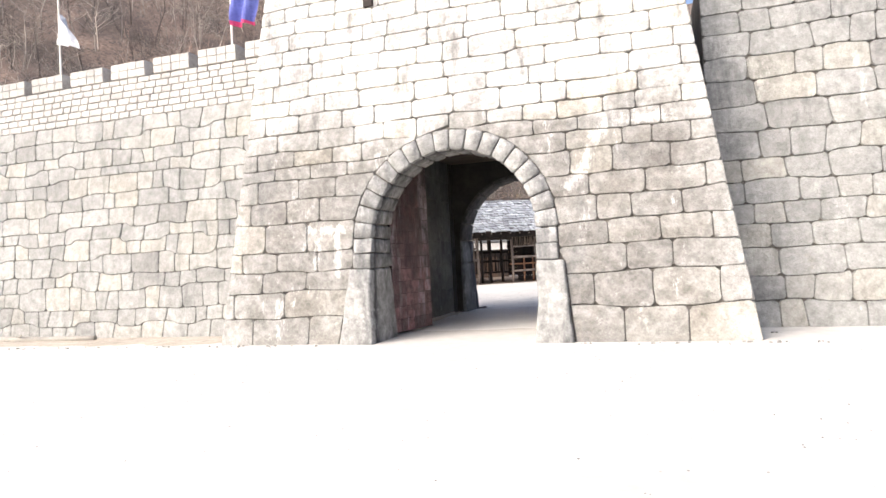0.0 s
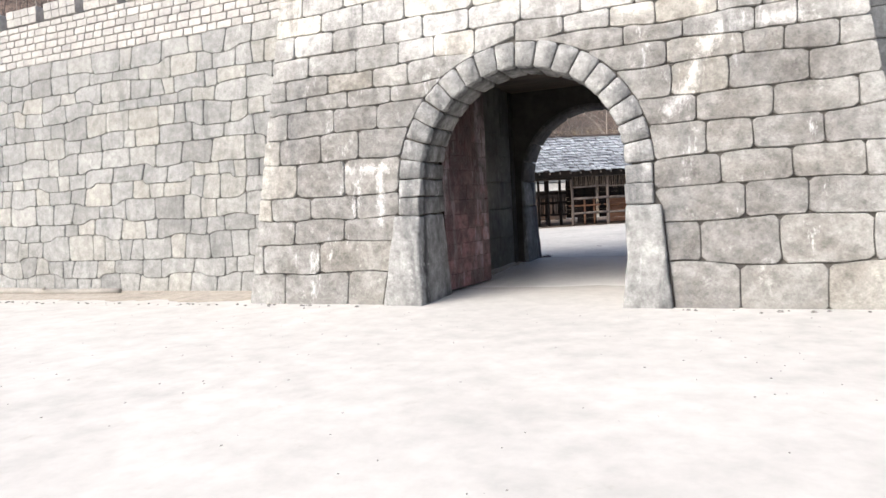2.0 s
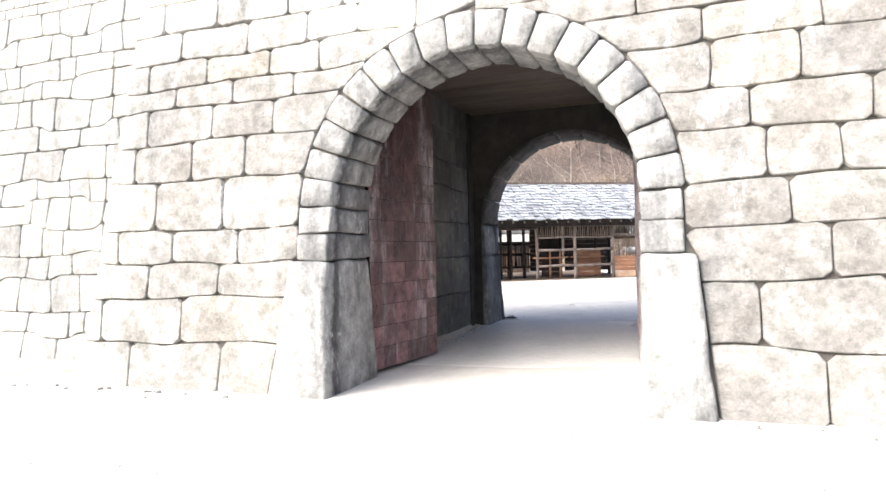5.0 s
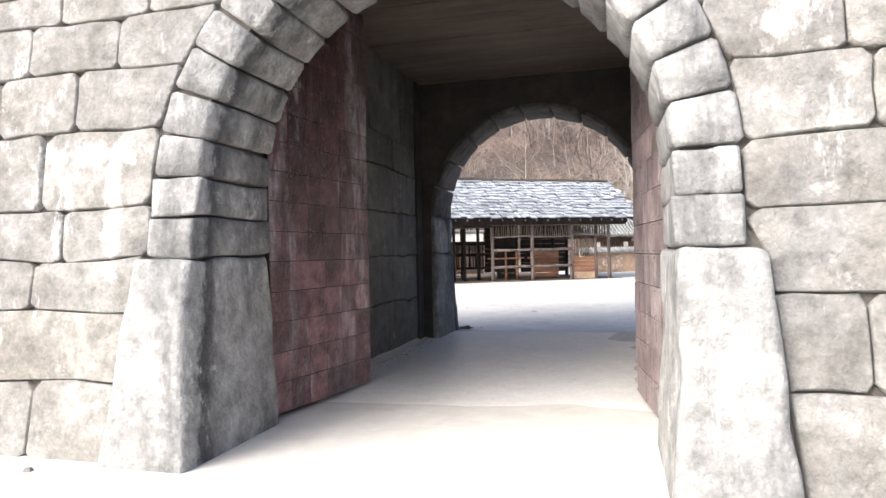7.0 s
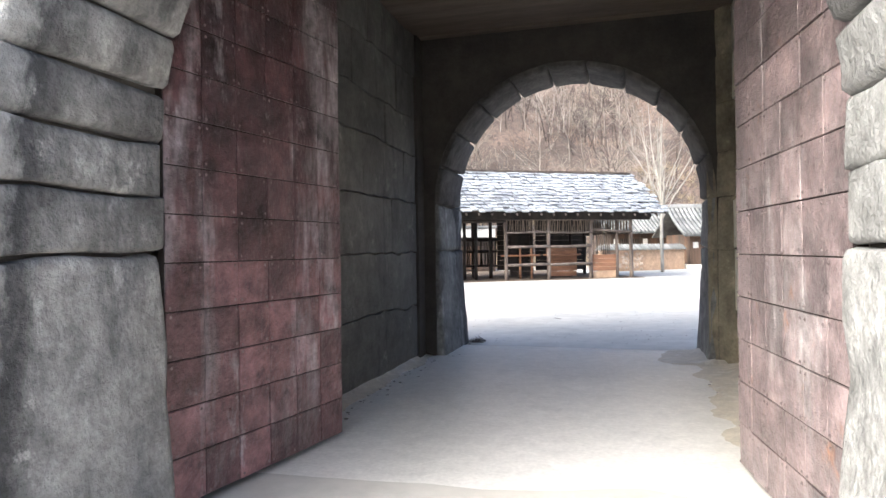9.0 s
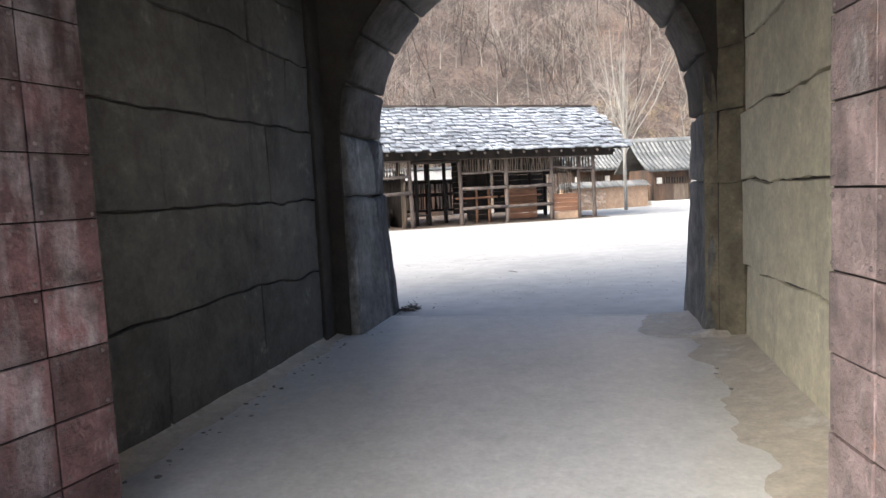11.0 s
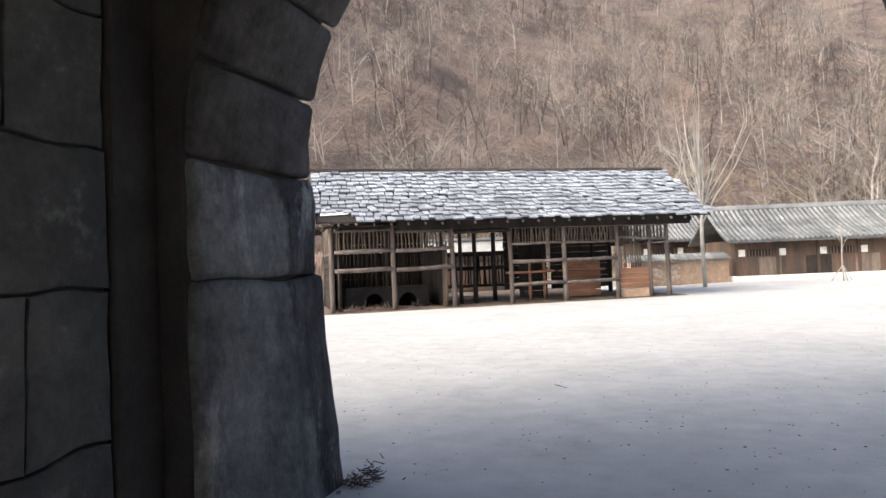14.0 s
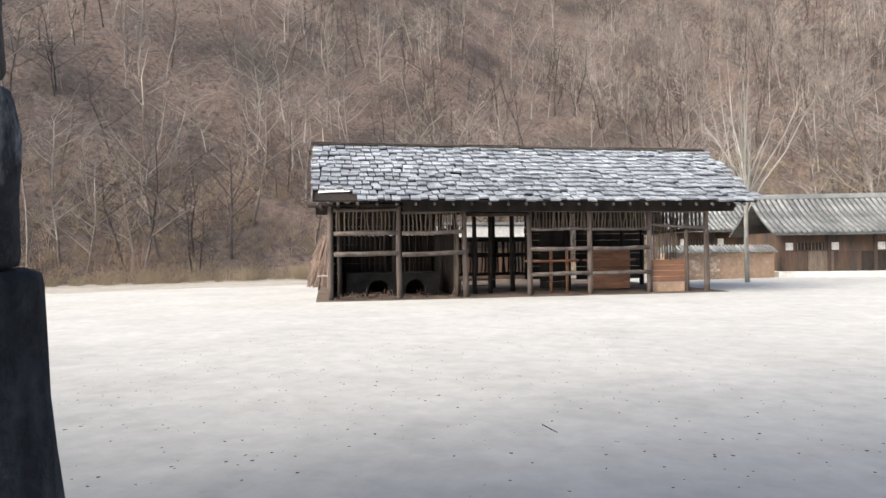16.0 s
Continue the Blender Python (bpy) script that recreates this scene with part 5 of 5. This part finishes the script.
tr = np.random.default_rng(12)
young_tree("tree", (2.4, 39.4, 0), "pale bare pruned tree with upswept branches", M_BARK_P, 4.9, 0.115, 16, tr, 10.6, 0.56)
young_tree("sapling", (9.2, 42.2, 0), "thin propped sapling before the row house", M_BARK, 2.4, 0.04, 4, tr, 3.6, 0.5, True)
for x, y, h_ in ((-20.5, 42.5, 8.0), (-27.5, 40.5, 9.0), (-30.5, 37.5, 9.5), (-16.0, 47.5, 9.0), (13.5, 66.0, 13.0), (17.5, 68.0, 13.0), (-12.0, 53.0, 10.0)):
    bt = tagged(empty("bare_tree", Matrix.Translation((x, y, max(0, hill_z(x, y)) - 0.1))), "leafless crooked tree rising at the slope's foot", "tree")
    sticks_ = tree_sticks(tr, h_, 18, 8, 0.013 * h_, 1.0, 0.3)
    v, f = sticks_arrays(sticks_[:4], 7)
    big_mesh("trunk", v, f, M_BARK if h_ > 9 else M_BARK_D, bt, True)
    for q in range(18):
        v, f = sticks_arrays(sticks_[4 + q * 18:22 + q * 18], 4)
        big_mesh("branch", v, f, M_BARK if h_ > 9 else M_BARK_D, bt, True)

# ---- small things on the ground ----
def scatter(name, label, cat, n, place, size, mat, flat, seed):
    rq = np.random.default_rng(seed)
    V, F, o = [], [], 0
    for _ in range(n):
        x, y, z = place(rq)
        s = size * rq.uniform(0.5, 1.6)
        base = np.array([(math.cos(a) * rq.uniform(0.7, 1.2), math.sin(a) * rq.uniform(0.7, 1.2), 0) for a in np.arange(5) * 1.2566]) * s
        topv = base * 0.55 + np.array([0, 0, s * flat])
        an = rq.random() * 6.28
        R = np.array([[math.cos(an), -math.sin(an), 0], [math.sin(an), math.cos(an), 0], [0, 0, 1]])
        v = np.concatenate([base * (1, rq.uniform(0.4, 1), 1), topv * (1, rq.uniform(0.4, 1), 1)]) @ R.T + (x, y, z)
        V.append(v)
        for j in range(5):
            k = (j + 1) % 5
            F.append((o + j, o + k, o + 5 + k, o + 5 + j))
        F.append((o + 5, o + 6, o + 7, o + 8))
        F.append((o + 5, o + 8, o + 9, o + 5))
        o += 10
    faces = [tuple(dict.fromkeys(r)) for r in F]
    ob = put(name, np.concatenate(V), faces, mat)
    return tagged(ob, label, cat, kind="stuff")


def along_walls(rq):
    if rq.random() < 0.5:
        return HX0 + 0.12 + abs(rq.normal(0, 0.12)), rq.uniform(2.9, 8.4), 0.0
    return HX1 - 0.12 - abs(rq.normal(0, 0.14)), rq.uniform(2.9, 7.5), 0.0


scatter("rubble", "small stones and crumbs along the passage walls", "rubble", 330, along_walls, 0.022, M_PEBBLE, 0.6, 5)
scatter("fallen_leaves", "dark dry leaves scattered on the yard", "leaves", 900, lambda rq: (rq.uniform(-8, 6), 8.6 + abs(rq.normal(0, 6)), 0.006), 0.013, M_LEAF, 0.15, 6)
scatter("straw_bits", "dark bits of straw and leaf trodden into the yard", "litter", 260, lambda rq: (rq.normal(-4.2, 2.2), 8.9 + abs(rq.normal(0, 5.5)), 0.005), 0.011, M_LEAF, 0.12, 16)
scatter("gravel", "sparse pebbles on the sandy ground", "gravel", 500, lambda rq: (rq.uniform(-10, 8), rq.uniform(-11, -0.4), 0.003), 0.010, M_PEBBLE, 0.4, 8)
scatter("wall_foot_rubble", "broken stones along the foot of the wall", "rubble", 160, lambda rq: (rq.uniform(-14, -3) if rq.random() < 0.7 else rq.uniform(2, 6), -0.3 - abs(rq.normal(0, 0.12)) if rq.random() < 0.6 else 0.9, 0.0), 0.03, M_PEBBLE, 0.6, 9)
# brown dirt drifted along the passage walls
def drift(side, wide, label):
    dv, df, nn = [], [], 110
    for i in range(nn + 1):
        y = 2.9 + 5.2 * i / nn
        w = wide + 0.35 * wide * n1(y * 1.7, 3.3) + 0.14 * wide * noise.noise(Vector((y * 3.1, 2.0, side))) + 0.1 * wide * noise.noise(Vector((y * 9.0, 5.0, side)))
        if side > 0 and 6.6 < y < 7.9:
            w += 0.22 * math.sin(math.pi * (y - 6.6) / 1.3)
        w = max(0.08, w)
        xe = (HX1 + 0.04 if y < 6.88 else 1.48) if side > 0 else HX0 - 0.04
        for f, z in ((0.0, 0.09 + 0.02 * n1(y * 3, 2)), (0.35, 0.035 + 0.012 * n1(y * 4, 5)), (0.8, 0.027), (1.0, 0.014)):
            dv.append((xe - side * w * f, y, z))
    for i in range(nn):
        df += [(4 * i + k, 4 * i + k + 1, 4 * i + k + 5, 4 * i + k + 4) for k in range(3)]
    tagged(put("dirt_drift", dv, df, M_DIRT, None, "", True), label, "dirt", kind="structure")


drift(1, 0.52, "brown dirt drifted along the passage wall")
drift(-1, 0.22, "thin line of dirt along the dark passage wall")
# concrete floor of the passage, ending in a low lip at the rear arch
fv, ff, nn = [], [], 30
for i in range(nn + 1):
    x = -2.35 + 4.0 * i / nn
    e = 8.10 + 0.02 * n1(x * 2.2, 4)
    y0 = 1.3 + 0.15 * n1(x * 1.1, 6)
    fv += [(x, y0, -0.012), (x, y0 + 1.4, 0.010), (x, e - 0.05, 0.018), (x, e, 0.010), (x, e + 0.004, -0.03)]
for i in range(nn):
    ff += [(5 * i + k, 5 * i + k + 5, 5 * i + k + 6, 5 * i + k + 1) for k in range(4)]
# pale strip laid in to stand for the highlight on the floor's lip
lv = []
for i in range(nn + 1):
    x = -1.75 + 2.9 * i / nn
    e = 8.10 + 0.02 * n1(x * 2.2, 4)
    w = 0.085 + 0.045 * n1(x * 3.1, 9)
    lv += [(x, e - w, 0.021), (x, e + 0.002, 0.016), (x, e + 0.006, -0.02)]
tagged(put("trim", lv, [(3 * i + k, 3 * i + k + 3, 3 * i + k + 4, 3 * i + k + 1) for i in range(nn) for k in range(2)], M_WHITE), "pale strip for the highlight along the passage floor edge", "floor edge", kind="structure")
tagged(put("floor", fv, ff, M_FLOOR, None, "", True), "worn pale concrete floor of the gate passage", "floor", kind="structure")
# twig on the yard
pole("twig", (-1.16, 12.36, 0.012), (-0.98, 12.14, 0.015), 0.005, 0.003, M_BARK_D)
tagged(bpy.data.objects["twig"], "short dark twig lying on the sand", "twig")

# twigs and crumbs heaped at the rear arch's foot
tv, tf = [], []
tq = np.random.default_rng(44)
for _ in range(110):
    x, y = -2.12 + abs(tq.normal(0, 0.12)), 8.36 + abs(tq.normal(0, 0.22))
    an, le = tq.random() * 6.283, tq.uniform(0.03, 0.10)
    v, f = pole_data((x, y, 0.015), (x + le * math.cos(an), y + le * math.sin(an), 0.015 + abs(tq.normal(0, 0.02))), 0.005, 0.003, 4, 0, 0, 1)
    o = len(tv)
    tv += v
    tf += [tuple(o + i for i in g) for g in f]
tagged(put("twig_litter", tv, tf, M_BARK_D), "dark dry twigs littering the arch's foot", "litter", kind="stuff")
